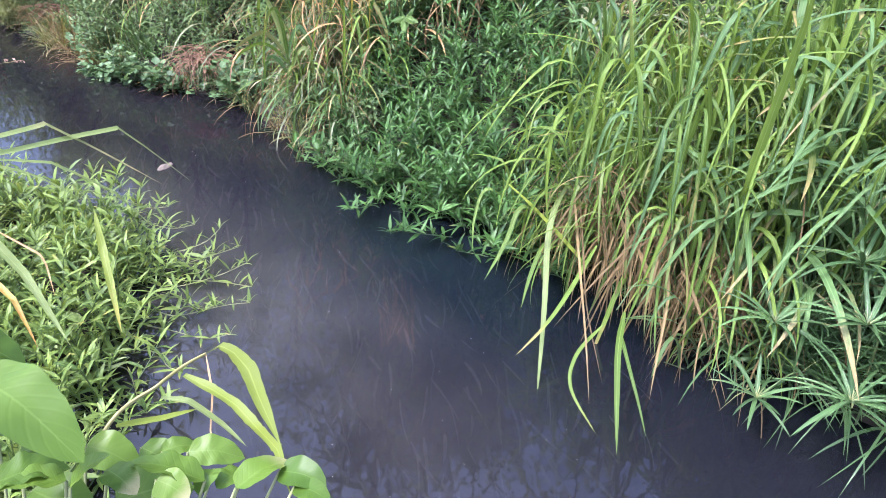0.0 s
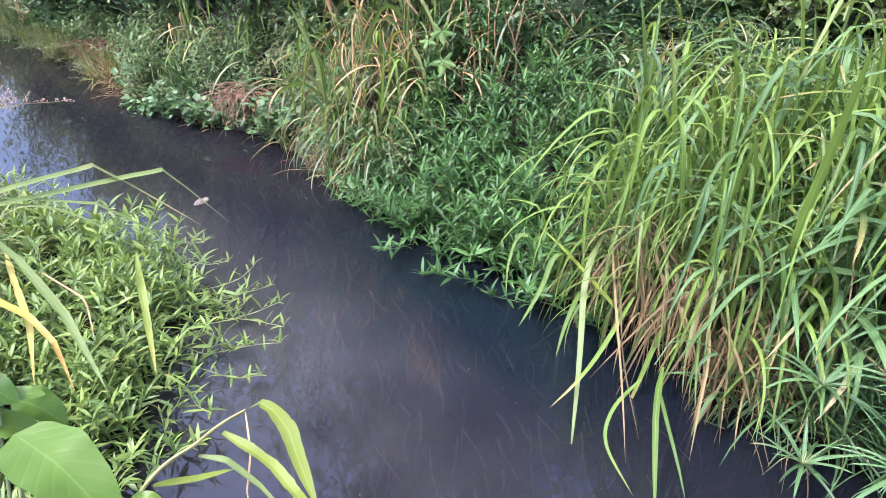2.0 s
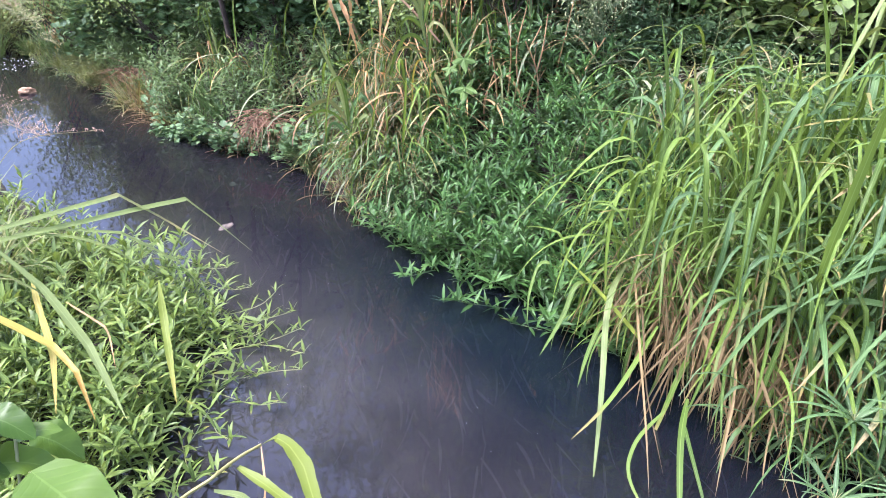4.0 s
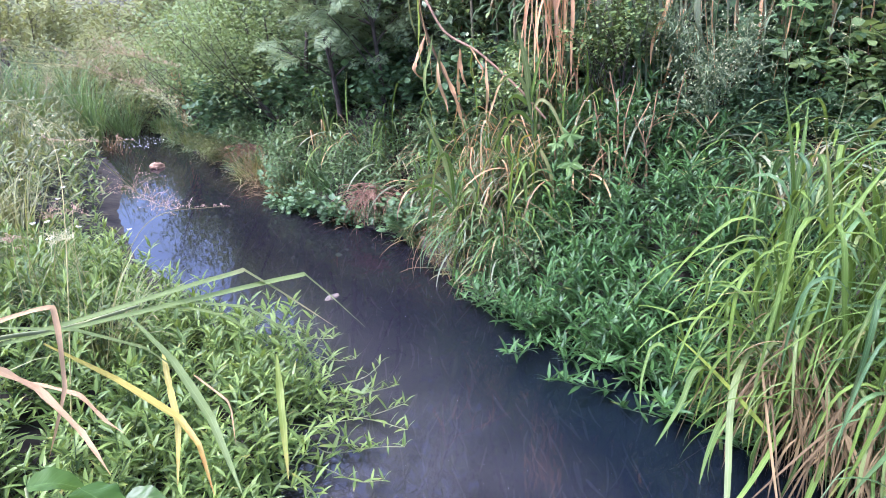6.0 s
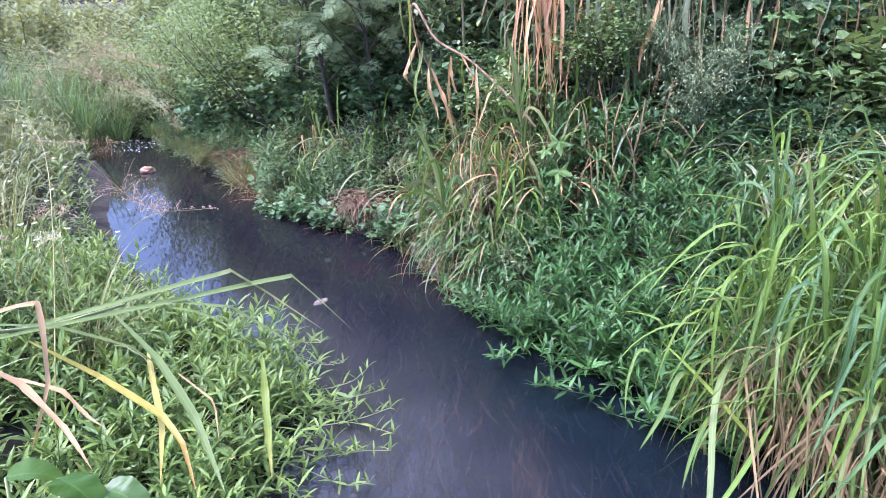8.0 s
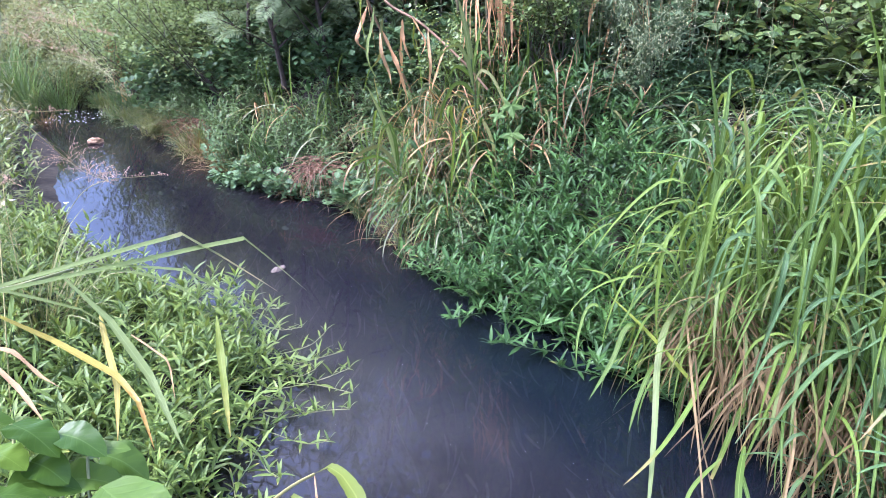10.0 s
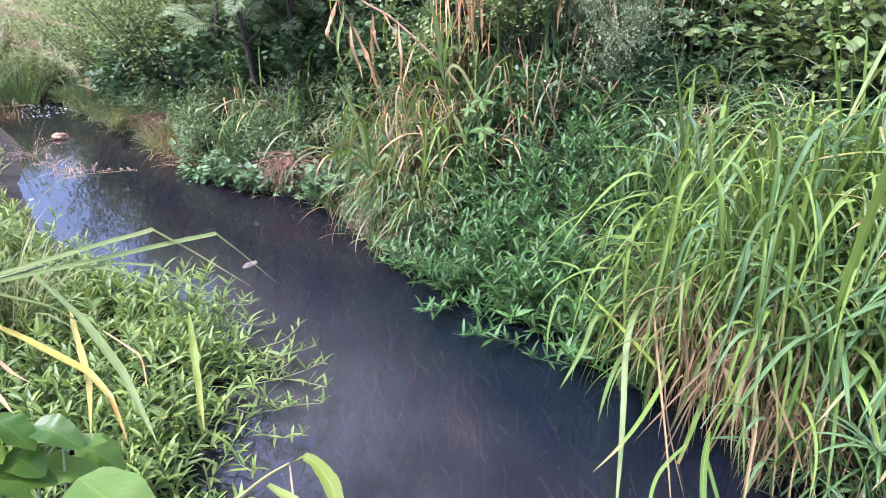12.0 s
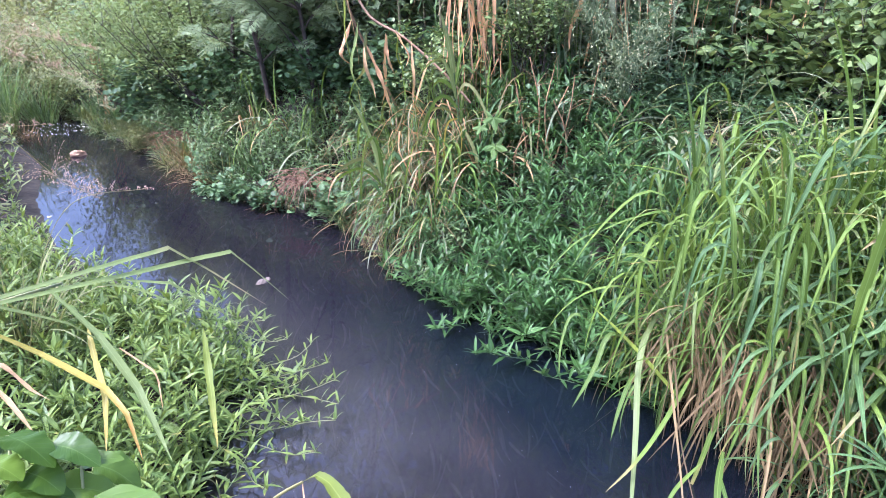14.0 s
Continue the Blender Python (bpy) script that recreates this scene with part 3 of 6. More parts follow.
# grass
def blade_meshes(material, n=8, width=(0.028, 0.042), bend=(1.2, 2.4), kinks=0.0, power=(1.2, 2.0), turn=(0.8, 1.6), where=(0.35, 0.7), shape=blade_shape, soft_kink=0.2):
    """Blades one metre long that start upright and bend towards +x."""
    out = []
    for k in range(n):
        g = Geo()
        ribbons(g, np.zeros((1, 3)), 0.0, 0.0, uni(*bend), 1.0, uni(*width), 12, shape, 0.35, uni(-0.3, 0.3), sway=uni(-0.5, 0.5),
                power=uni(*power), kink=uni(*turn) if uni(0, 1) < kinks else 0.0, kink_at=uni(*where), wave=uni(0, 0.15), soft_kink=soft_kink)
        out.append(g.mesh("blade", material))
    return out


# the paler pair in FRESH puts glossy highlights into the blade colour
FRESH = blade_meshes(GRASS, 8, (0.022, 0.038), (0.5, 0.9), 1.0, (1.0, 1.5), (1.75, 2.2), (0.25, 0.48), soft_kink=0.5) + blade_meshes(GRASS, 6, (0.014, 0.028), (2.4, 2.9), 0.0, (0.6, 1.0)) + blade_meshes(BLEACHED, 2, (0.024, 0.036), (0.6, 1.0), 1.0, (1.1, 1.6), (1.7, 2.0), (0.3, 0.45), soft_kink=0.4)
COOL = blade_meshes(GRASS_COOL, 7, (0.028, 0.046), (0.5, 1.1), 1.0, (1.1, 1.6), (1.2, 2.0), (0.3, 0.6), soft_kink=0.5) + blade_meshes(GRASS_COOL, 4, (0.026, 0.042), (1.8, 2.6), 0.0, (0.8, 1.2)) + FRESH[:3]
FALLING = blade_meshes(GRASS, 9, (0.016, 0.032), (0.3, 0.6), 1.0, (1.0, 1.5), (1.8, 2.3), (0.16, 0.34), soft_kink=0.4) + blade_meshes(BLEACHED, 2, (0.018, 0.030), (0.4, 0.6), 1.0, (1.0, 1.5), (1.9, 2.2), (0.2, 0.3), soft_kink=0.4) + blade_meshes(GRASS_COOL, 4, (0.018, 0.034), (0.4, 0.6), 1.0, (1.0, 1.5), (1.9, 2.2), (0.2, 0.3), soft_kink=0.4)
UPRIGHT = blade_meshes(GRASS, 7, (0.024, 0.036), (0.15, 0.9), 0.25)
DEEP = blade_meshes(GRASS_DEEP, 8, (0.026, 0.042), (1.2, 2.5), 0.3)
DRY = blade_meshes(STRAW, 6, (0.008, 0.018), (2.2, 2.9), 0.3, (0.5, 1.0))
HANGING = blade_meshes(RUST, 8, (0.018, 0.032), (0.4, 0.8), 1.0, turn=(1.7, 2.2), where=(0.12, 0.25), shape=lance_shape)
DROOPING = blade_meshes(GRASS_DEEP, 8, (0.026, 0.042), (0.4, 1.0), 1.0, turn=(1.5, 2.1), where=(0.15, 0.4))


def grass_clump(culms, tall, blade_size, label, greens, straw=60, spread=0.16, dry_share=0.08, culm_lean=0.6, name="grass_clump", joined=None, skirt=0):
    """A tussock of leafy culms whose blades arch over, with dry straw about its foot."""
    clump = thing(name, label=label, category="grass")
    stalks, loose = Geo(), []
    for _ in range(culms):
        a = uni(0, 6.283)
        lean = uni(0.02, culm_lean)
        ln = uni(*tall)
        root = np.array([math.cos(a), math.sin(a), 0]) * uni(0, spread)
        path = bend_path(root, a, lean, uni(0.0, 0.5), ln, 6)[0][0]
        tube(stalks, path, 0.005, 0.0025, 4)
        turn = a + uni(-0.8, 0.8)
        count = int(rng.integers(4, 7))
        for k in range(count):
            s = 0.2 + 0.8 * (k + uni(0.2, 0.8)) / count
            at = path[0] + (path[-1] - path[0]) * s
            at[2] = np.interp(s * 6, range(7), path[:, 2])
            at[0], at[1] = np.interp(s * 6, range(7), path[:, 0]), np.interp(s * 6, range(7), path[:, 1])
            ba = turn + (k % 2) * 3.14 + uni(-0.9, 0.9)
            ba = ba if uni(0, 1) < 0.45 else a + uni(-1.0, 1.0)
            lean_b, size_b = uni(0.15, 0.6) if k < count - 1 else uni(0.0, 0.25), uni(*blade_size)
            if joined:
                loose.append((at, ba, lean_b, size_b))
                continue
            data = DRY[rng.integers(len(DRY))] if uni(0, 1) < dry_share else greens[rng.integers(len(greens))]
            if k == count - 1 and uni(0, 1) < 0.65:
                data = UPRIGHT[rng.integers(len(UPRIGHT))]
            part("blade", data, clump, at=leaf_pose(at, ba, lean_b, size_b))
    if joined:
        g = Geo()
        r, a, le, ln = (np.array(c) for c in zip(*loose))
        k = len(ln)
        ribbons(g, r, a, le, uni(1.4, 2.7, k), ln, ln * uni(0.026, 0.044, k), 8, blade_shape, 0.35, uni(-0.3, 0.3, k), sway=uni(-0.5, 0.5, k), kink=np.where(uni(0, 1, k) < 0.3, uni(0.6, 1.4, k), 0), kink_at=uni(0.4, 0.7, k))
        part("blade_mass", (g, joined), clump, kind="stuff")
    part("culm_mass", (stalks, STEM), clump, kind="stuff")
    for _ in range(skirt):
        a, r, z = uni(0, 6.283), uni(0.1, 0.34), uni(0.5, 1.08)
        part("blade", FALLING[rng.integers(len(FALLING))], clump, at=leaf_pose((math.cos(a) * r, math.sin(a) * r, z), a + uni(-0.7, 0.7), uni(0.2, 0.7), min(uni(0.45, 0.85), z + 0.02)))
    if straw:
        g = Geo()
        a = uni(0, 6.283, straw)
        r = uni(0.02, spread * 1.6, straw)
        root = np.stack([np.cos(a) * r, np.sin(a) * r, uni(0.12, 0.55, straw)], -1)
        ribbons(g, root, a + uni(-0.9, 0.9, straw), uni(0.6, 1.3, straw), uni(1.5, 2.3, straw), uni(0.25, 0.6, straw), uni(0.003, 0.010, straw), 7, blade_shape, 0.4, uni(-1, 1, straw), sway=uni(-0.9, 0.9, straw), power=0.28)
        part("dry_straw", (g, STRAW), clump, "tan dry straw hanging at the foot", kind="stuff")
    return clump


near_grass = [grass_clump(32, (0.35, 0.95), (0.42, 0.78), "tall bright green grass arching over the water with dry straw", FRESH, 36, skirt=58) for _ in range(3)]
scatter(near_grass, [(0.83, 3.2), (1.03, 2.84), (1.15, 3.35), (1.42, 3.2)], size=(0.92, 1.05), group="tall grass on the far bank")
cool_grass = [grass_clump(19, (0.4, 0.95), (0.5, 0.9), "tall blue-green grass with broad drooping blades", COOL, 22, 0.2, skirt=14) for _ in range(3)]
scatter(cool_grass, [(1.5, 2.78), (1.68, 3.05), (1.95, 2.75), (2.0, 3.3), (1.36, 2.62), (1.78, 2.5), (2.2, 2.5), (1.7, 3.5)], size=(0.85, 1.1), group="tall grass on the far bank")
low_grass = [grass_clump(7, (0.2, 0.5), (0.4, 0.75), "green grass with tan straw hanging over the waterline", FRESH if k else DEEP, 40, 0.14, 0.15, 0.9) for k in range(2)]
scatter(low_grass, [(1.14, 2.45), (0.58, 3.3)], size=(0.7, 0.85), group="tall grass on the far bank")
back_grass = [grass_clump(9, (0.2, 0.5), (0.4, 0.8), "deep green arching grass behind the bright tussocks", DEEP, 30, 0.2, joined=GRASS_DEEP if k else GRASS) for k in range(3)]
scatter(back_grass, jittered(0.6, 4.0, 1.6, 5.5, 0.48, lambda x, y: bank(x, y)[1] > 0 and bank(x, y)[0] > 0.45 and (3.9 < y < 5.1 or x > 2.15)), size=(0.55, 0.85), group="grass behind the tussocks")


def tuft(blades, tall, material, label, width=(0.006, 0.016), name="grass_tuft", upright=0.5):
    """Low fine grass, too thin to count."""
    ob = thing(name, label=label, category="grass")
    g = Geo()
    a = uni(0, 6.283, blades)
    r = uni(0, 0.09, blades)
    root = np.stack([np.cos(a) * r, np.sin(a) * r, np.full(blades, -0.02)], -1)
    ribbons(g, root, a + uni(-0.5, 0.5, blades), uni(0.0, upright, blades), uni(0.4, 1.9, blades), uni(*tall, blades), uni(*width, blades), 6, blade_shape, 0.35, uni(-0.4, 0.4, blades), sway=uni(-0.6, 0.6, blades), cross=1)
    part("blade_mass", (g, material), ob, kind="stuff")
    return ob



def hanging_straw(at, strands, drop, wide, label):
    """Dead grass that hangs from a tussock's side towards the water, south-west of its root."""
    ob = thing("dead_grass", at, label, "dry grass", "dead grass under the tussocks")
    g = Geo()
    a = uni(-3.3, 0.2, strands)
    root = np.stack([uni(-wide, wide, strands), uni(-0.07, 0.12, strands), uni(-0.12, 0.12, strands)], -1)
    ribbons(g, root, a, uni(0.5, 1.0, strands), uni(2.05, 2.5, strands), uni(*drop, strands), uni(0.004, 0.013, strands), 10, blade_shape, 0.4, uni(-1, 1, strands), sway=uni(-0.8, 0.8, strands), power=uni(0.1, 0.3), cross=1)
    part("straw_mass", (g, STRAW), ob, kind="stuff")


for at, n, drop, wide in [((0.72, 2.99, 0.60), 60, (0.35, 0.75), 0.12), ((0.96, 2.68, 0.52), 60, (0.35, 0.6), 0.17), ((1.16, 2.54, 0.46), 70, (0.3, 0.6), 0.17), ((0.58, 3.12, 0.45), 30, (0.3, 0.5), 0.12), ((0.80, 2.78, 0.42), 60, (0.25, 0.45), 0.15), ((1.02, 2.50, 0.38), 60, (0.2, 0.42), 0.16)]:
    hanging_straw(at, n, drop, wide, "tan dead grass hanging under the green tussock")


sedge_tussocks = [tuft(110, (0.4, 0.85), SEDGE, "dark green narrow-bladed tussock at the water's edge", (0.009, 0.018), "sedge_tussock", 1.0) for _ in range(2)]
scatter(sedge_tussocks, [(1.28, 2.52), (1.42, 2.36), (1.56, 2.2), (1.7, 2.06), (1.5, 2.5), (1.68, 2.32), (1.85, 2.15), (1.95, 2.4)], size=(0.7, 0.9), group="tussocks between the sedges")

def bent_blade(name, points, width, material, parent, label="", roll=0.0, fold=0.35, wave=0.0, shape=blade_shape, ragged=0.0, tight=0.14):
    """One long blade through a few points, with sharp bends."""
    p = np.asarray(points, float)
    q = [p[0]]
    for a, b, c in zip(p[:-2], p[1:-1], p[2:]):
        q += [b + (a - b) * tight, b + (c - b) * tight]
    q = curve_through([*q, p[-1]], 4)[None]
    d = p[-1] - p[0]
    length = np.r_[0, np.cumsum(np.linalg.norm(np.diff(q[0], axis=0), axis=1))]
    g = Geo()
    g.grid(*strips(q, length / length[-1], math.atan2(d[1], d[0]), width, shape, fold, roll, 2, wave, ragged))
    return part(name, (g, material), parent, label)


# single blades that hang from the tussocks into the water
trailing = thing("trailing_grass", label="long grass blades trailing down to the water", category="grass")
root_at = Geo()
tube(root_at, curve_through([(0.95, 2.85, 0.2), (0.85, 2.9, 0.45), (0.72, 2.95, 0.6), (0.55, 3.02, 0.6)]), 0.006, 0.003, 5)
tube(root_at, curve_through([(1.0, 2.6, 0.1), (0.9, 2.6, 0.3), (0.78, 2.55, 0.36), (0.68, 2.48, 0.26)]), 0.005, 0.003, 5)
part("culm", (root_at, STEM), trailing)
for pts, w, mat in [
    ([(0.56, 3.10, 0.55), (0.44, 2.90, 0.45), (0.39, 2.55, 0.18), (0.33, 2.24, -0.03)], 0.028, BLEACHED),
    ([(0.65, 2.80, 0.38), (0.47, 2.57, 0.23), (0.36, 2.45, 0.17), (0.25, 2.38, 0.10)], 0.022, GRASS),
    ([(0.72, 2.49, 0.24), (0.65, 2.30, 0.21), (0.61, 2.11, 0.14), (0.57, 1.89, 0.05)], 0.026, GRASS),
    ([(0.68, 2.41, 0.22), (0.67, 2.21, 0.20), (0.68, 2.05, 0.14), (0.68, 1.93, 0.10)], 0.016, GRASS),
    ([(0.63, 2.46, 0.20), (0.49, 2.34, 0.14), (0.45, 2.23, 0.06), (0.53, 2.02, 0.01)], 0.016, GRASS),
    ([(0.28, 3.25, 0.39), (0.18, 3.37, 0.39), (0.12, 3.25, 0.26), (0.11, 3.12, 0.15)], 0.02, GRASS),
    ([(0.43, 3.06, 0.40), (0.33, 3.08, 0.44), (0.26, 2.96, 0.30), (0.15, 2.85, 0.16)], 0.03, GRASS),
    ([(0.47, 2.94, 0.33), (0.40, 2.83, 0.34), (0.34, 2.73, 0.24), (0.30, 2.63, 0.16)], 0.022, GRASS),
    ([(0.60, 2.75, 0.30), (0.53, 2.83, 0.36), (0.39, 3.03, 0.45), (0.25, 3.21, 0.52)], 0.024, YELLOWING),
]:
    bent_blade("blade", pts, w, mat, trailing, tight=0.25)
for pts, w in [([(0.56, 2.99, 0.57), (0.55, 2.72, 0.39), (0.54, 2.39, 0.19), (0.52, 2.14, 0.05)], 0.011), ([(0.58, 2.95, 0.56), (0.57, 2.70, 0.38), (0.57, 2.56, 0.22), (0.58, 2.2, 0.1)], 0.008), ([(0.89, 2.57, 0.45), (0.84, 2.36, 0.40), (0.77, 2.19, 0.27), (0.72, 2.06, 0.15)], 0.010)]:
    bent_blade("dry_blade", pts, w, STRAW, trailing, "dry tan blade", wave=0.2, tight=0.25)
bank_grass = [grass_clump(5, (0.25, 0.6), (0.35, 0.7), "green grass with a few bent blades on the bank", FRESH, 30, 0.1) for _ in range(2)]
scatter(bank_grass, [(-1.02, 5.12), (-0.85, 5.3), (-0.72, 4.75), (-0.95, 4.95), (-0.55, 4.95), (-0.45, 5.45), (-0.15, 5.5), (-0.65, 5.6), (0.15, 5.45), (-1.1, 5.85), (-1.25, 5.6), (-0.9, 5.75), (-0.5, 5.8), (-2.7, 6.9), (-2.0, 6.6)], size=(0.8, 1.1), group="grass on the far bank")
bank_tufts = [tuft(55, (0.2, 0.55), GRASS_DEEP, "green fine grass tuft on the stream bank") for _ in range(4)]
scatter(bank_tufts, jittered(-8, 3.5, 3.5, 11, 0.5, lambda x, y: bank(x, y)[1] > 0 and 0.0 < bank(x, y)[0] < 1.5 and not mound(x, y)), size=(0.8, 1.3), group="grass tufts on the far bank")
pale_tufts = [tuft(60, (0.3, 0.7), GRASS_PALE, "pale green fine grass on the near bank", (0.004, 0.010)) for _ in range(3)]
scatter(pale_tufts, jittered(-10, -2.4, 2.2, 12, 0.46, lambda x, y: bank(x, y)[1] < 0 and off_mat(x, y) > 0.5), size=(0.8, 1.5), group="grass on the near bank")
straw_tufts = [tuft(60, (0.2, 0.5), STRAW, "dry tan grass tuft hanging over the bank", (0.004, 0.010), "dry_grass_tuft", 1.2) for _ in range(2)]
scatter(straw_tufts, [(-3.75, 7.3), (-3.5, 7.05), (-3.95, 7.5), (-3.35, 6.8), (-4.2, 7.75), (-4.45, 7.95), (-4.75, 8.2), (-1.3, 5.75), (-1.5, 5.9), (-0.95, 5.6), (-0.75, 5.75), (-1.15, 5.45), (-6.9, 8.9), (-7.1, 9.1), (-6.6, 8.7), (0.9, 4.6), (1.4, 4.7)], size=(0.8, 1.2), group="dry tufts")


def cane(tall, leaves, dry, label, lean=0.12):
    """A tall cane grass: a jointed stem, drooping green blades above and dry ones hanging below."""
    ob = thing("cane_grass", label=label, category="cane grass")
    a, g = uni(0, 6.283), Geo()
    path = bend_path((0, 0, -0.03), a, uni(0, lean), uni(0, 0.5), tall, 12)[0][0]
    tube(g, path, 0.012, 0.005, 6)
    for k in range(1, int(tall / 0.17)):
        s = k * 0.17 / tall * 12
        at = np.array([np.interp(s, range(13), path[:, c]) for c in range(3)])
        tube(g, [at - (0, 0, 0.006), at, at + (0, 0, 0.006)], 0.0135, 0.0135, 6)
    part("stem", (g, CANE), ob)
    for k in range(leaves + dry):
        s = (0.1 + 0.3 * k / max(1, dry)) if k < dry else 0.13 + 0.87 * (k - dry + 0.5) / leaves
        at = np.array([np.interp(s * 12, range(13), path[:, c]) for c in range(3)])
        kind = HANGING if k < dry else (DROOPING if uni(0, 1) < 0.6 else DEEP)
        part("dry_blade" if k < dry else "blade", kind[rng.integers(len(kind))], ob,
             at=leaf_pose(at, uni(0, 6.283), uni(0.1, 0.5) if k < dry else uni(0.2, 0.7), uni(0.6, 1.0) if k < dry else uni(0.75, 1.25)))
    return ob


canes = [cane(uni(3.3, 4.3), 20, 5, "tall cane grass with drooping blades and dry lower leaves") for _ in range(6)]
scatter(canes, jittered(-1.5, 3.4, 5.9, 7.4, 0.42, lambda x, y: bank(x, y)[1] > 0 and bank(x, y)[0] > 1.15 and (x < 0.9 or y > 6.7)), size=(0.85, 1.1), group="cane thicket behind the bank")
dry_canes = [cane(uni(1.7, 2.3), 6, 13, "leaning cane with rust-brown dry leaves hanging down", 0.3) for _ in range(3)]
scatter(dry_canes, [(0.2, 6.2), (1.7, 6.1), (0.6, 6.3)], size=(0.9, 1.1), group="dry canes")


def fan_cane(tall, leaves, label):
    """A tall cane that ends in a fan of long blades, all folding over and hanging."""
    ob = thing("cane_grass", label=label, category="cane grass")
    a, g = uni(0, 6.283), Geo()
    path = bend_path((0, 0, -0.03), a, 0.05, uni(0.1, 0.4), tall, 12)[0][0]
    tube(g, path, 0.013, 0.006, 6)
    part("stem", (g, CANE), ob)
    for k in range(leaves):
        s = 12 * (1 - 0.42 * (k / leaves) ** 1.6)
        at = np.array([np.interp(s, range(13), path[:, c]) for c in range(3)])
        part("blade", (DROOPING + DEEP)[rng.integers(16)], ob, at=leaf_pose(at, k * 2.4 + uni(-0.4, 0.4), uni(0.25, 1.0), uni(0.9, 1.35)))
    return ob


scatter([fan_cane(uni(3.4, 3.9), 34, "tall cane grass topped by a fan of drooping blades") for _ in range(3)],
        [(-0.75, 6.2), (-0.35, 6.35), (0.05, 6.2), (0.4, 6.05), (-1.15, 6.5), (-0.1, 6.8), (0.75, 6.3), (-0.55, 6.7), (0.3, 6.55), (-0.95, 6.8), (0.6, 6.75)], size=(0.94, 1.12), group="fan-topped canes")


def dead_cane(points, tops, label):
    """A broken cane whose dead leaves hang straight down from it."""
    ob = thing("dead_cane", label=label, category="cane grass", group="dry canes")
    g = Geo()
    tube(g, curve_through(points, 8), 0.011, 0.009, 6)
    part("stem", (g, DRY_CANE), ob)
    for x, y, z, drop, w, mat in tops:
        a, drop, drift = uni(-2.8, -0.4), drop * uni(0.75, 1.2), rng.normal(0, 0.09)
        d = np.array([math.cos(a), math.sin(a), 0])
        top = np.array([x + uni(-0.03, 0.03), y + uni(-0.08, 0.04), z + uni(-0.1, 0.1)])
        down = lambda s, out: top + out * d + (drift * s + uni(-0.02, 0.02), uni(-0.03, 0.03), -s * drop)
        pts = [top - 0.02 * d + (0, 0, 0.03), down(0.25, 0.02), down(0.5, 0.06), down(0.75, 0.05), down(1.0, uni(-0.05, 0.1))]
        bent_blade("dry_leaf" if mat in (RUST, TAN) else "leaf", pts, w, mat, ob, shape=lance_shape, wave=0.2, ragged=0.1, fold=0.5, roll=uni(-0.9, 0.9), tight=0.3)


dead_cane([(-1.15, 6.2, 0.85), (-1.4, 5.7, 1.7), (-1.35, 5.4, 1.98), (-1.18, 5.3, 1.74), (-0.93, 5.27, 1.59), (-0.63, 5.22, 1.33), (-0.45, 5.2, 1.13)],
          [(-1.46, 5.3, 2.25, 0.80, 0.035, GRASS_PALE), (-1.41, 5.3, 2.25, 0.88, 0.032, YELLOWING), (-1.37, 5.3, 2.2, 0.62, 0.02, TAN), (-1.34, 5.28, 1.69, 0.36, 0.032, RUST), (-1.19, 5.26, 1.56, 0.54, 0.048, RUST), (-1.16, 5.26, 1.52, 0.34, 0.035, GRASS_PALE), (-1.09, 5.26, 1.52, 0.32, 0.035, RUST),
           (-1.04, 5.25, 1.55, 0.42, 0.045, RUST), (-1.01, 5.25, 1.54, 0.3, 0.03, RUST), (-0.97, 5.25, 1.56, 0.25, 0.03, YELLOWING), (-0.86, 5.25, 1.50, 0.42, 0.02, TAN), (-0.76, 5.25, 1.42, 0.4, 0.02, TAN), (-1.29, 5.28, 1.80, 0.5, 0.03, BLEACHED), (-1.22, 5.27, 1.58, 0.3, 0.025, TAN)],
          "broken leaning cane with rust-brown leaves hanging straight down")
dead_cane([(-0.15, 6.0, 0.85), (-0.3, 5.75, 1.6), (-0.42, 5.45, 2.3), (-0.52, 5.36, 2.5)],
          [(-0.60 + 0.042 * (k % 8) + 0.012 * (k % 5), 5.28 + 0.05 * (k % 3), 2.42 - 0.05 * (k % 5), 0.6 + 0.11 * (k * 5 % 7), 0.009 + 0.006 * (k % 4), (RUST, RUST, TAN)[k % 3]) for k in range(30)], "upright cane thickly hung with rust-brown dead leaves")
dead_cane([(0.1, 6.1, 0.85), (0.05, 5.8, 1.7), (0.1, 5.65, 2.3)],
          [(-0.22 + 0.036 * k, 5.34 + 0.08 * (k % 4), 2.15 - 0.05 * (k % 3), 0.55 + 0.11 * (k * 3 % 5), 0.026 + 0.008 * (k % 3), (DULL, GRASS_DEEP, DULL, RUST, DULL, GRASS_PALE, DULL)[k % 7]) for k in range(26)], "cane with long dull green leaves hanging down")


dead_cane([(1.2, 6.3, 0.9), (1.25, 6.0, 1.7), (1.3, 5.75, 2.5)],
          [(0.55 + 0.05 * k, 5.55 + 0.09 * (k % 4), 2.35 - 0.12 * (k % 4), 0.8 + 0.12 * (k * 3 % 5), 0.010 + 0.006 * (k % 4), (STRAW, TAN, DULL, STRAW, RUST, STRAW)[k % 6]) for k in range(30)], "cane with a curtain of dull brown dead leaves")


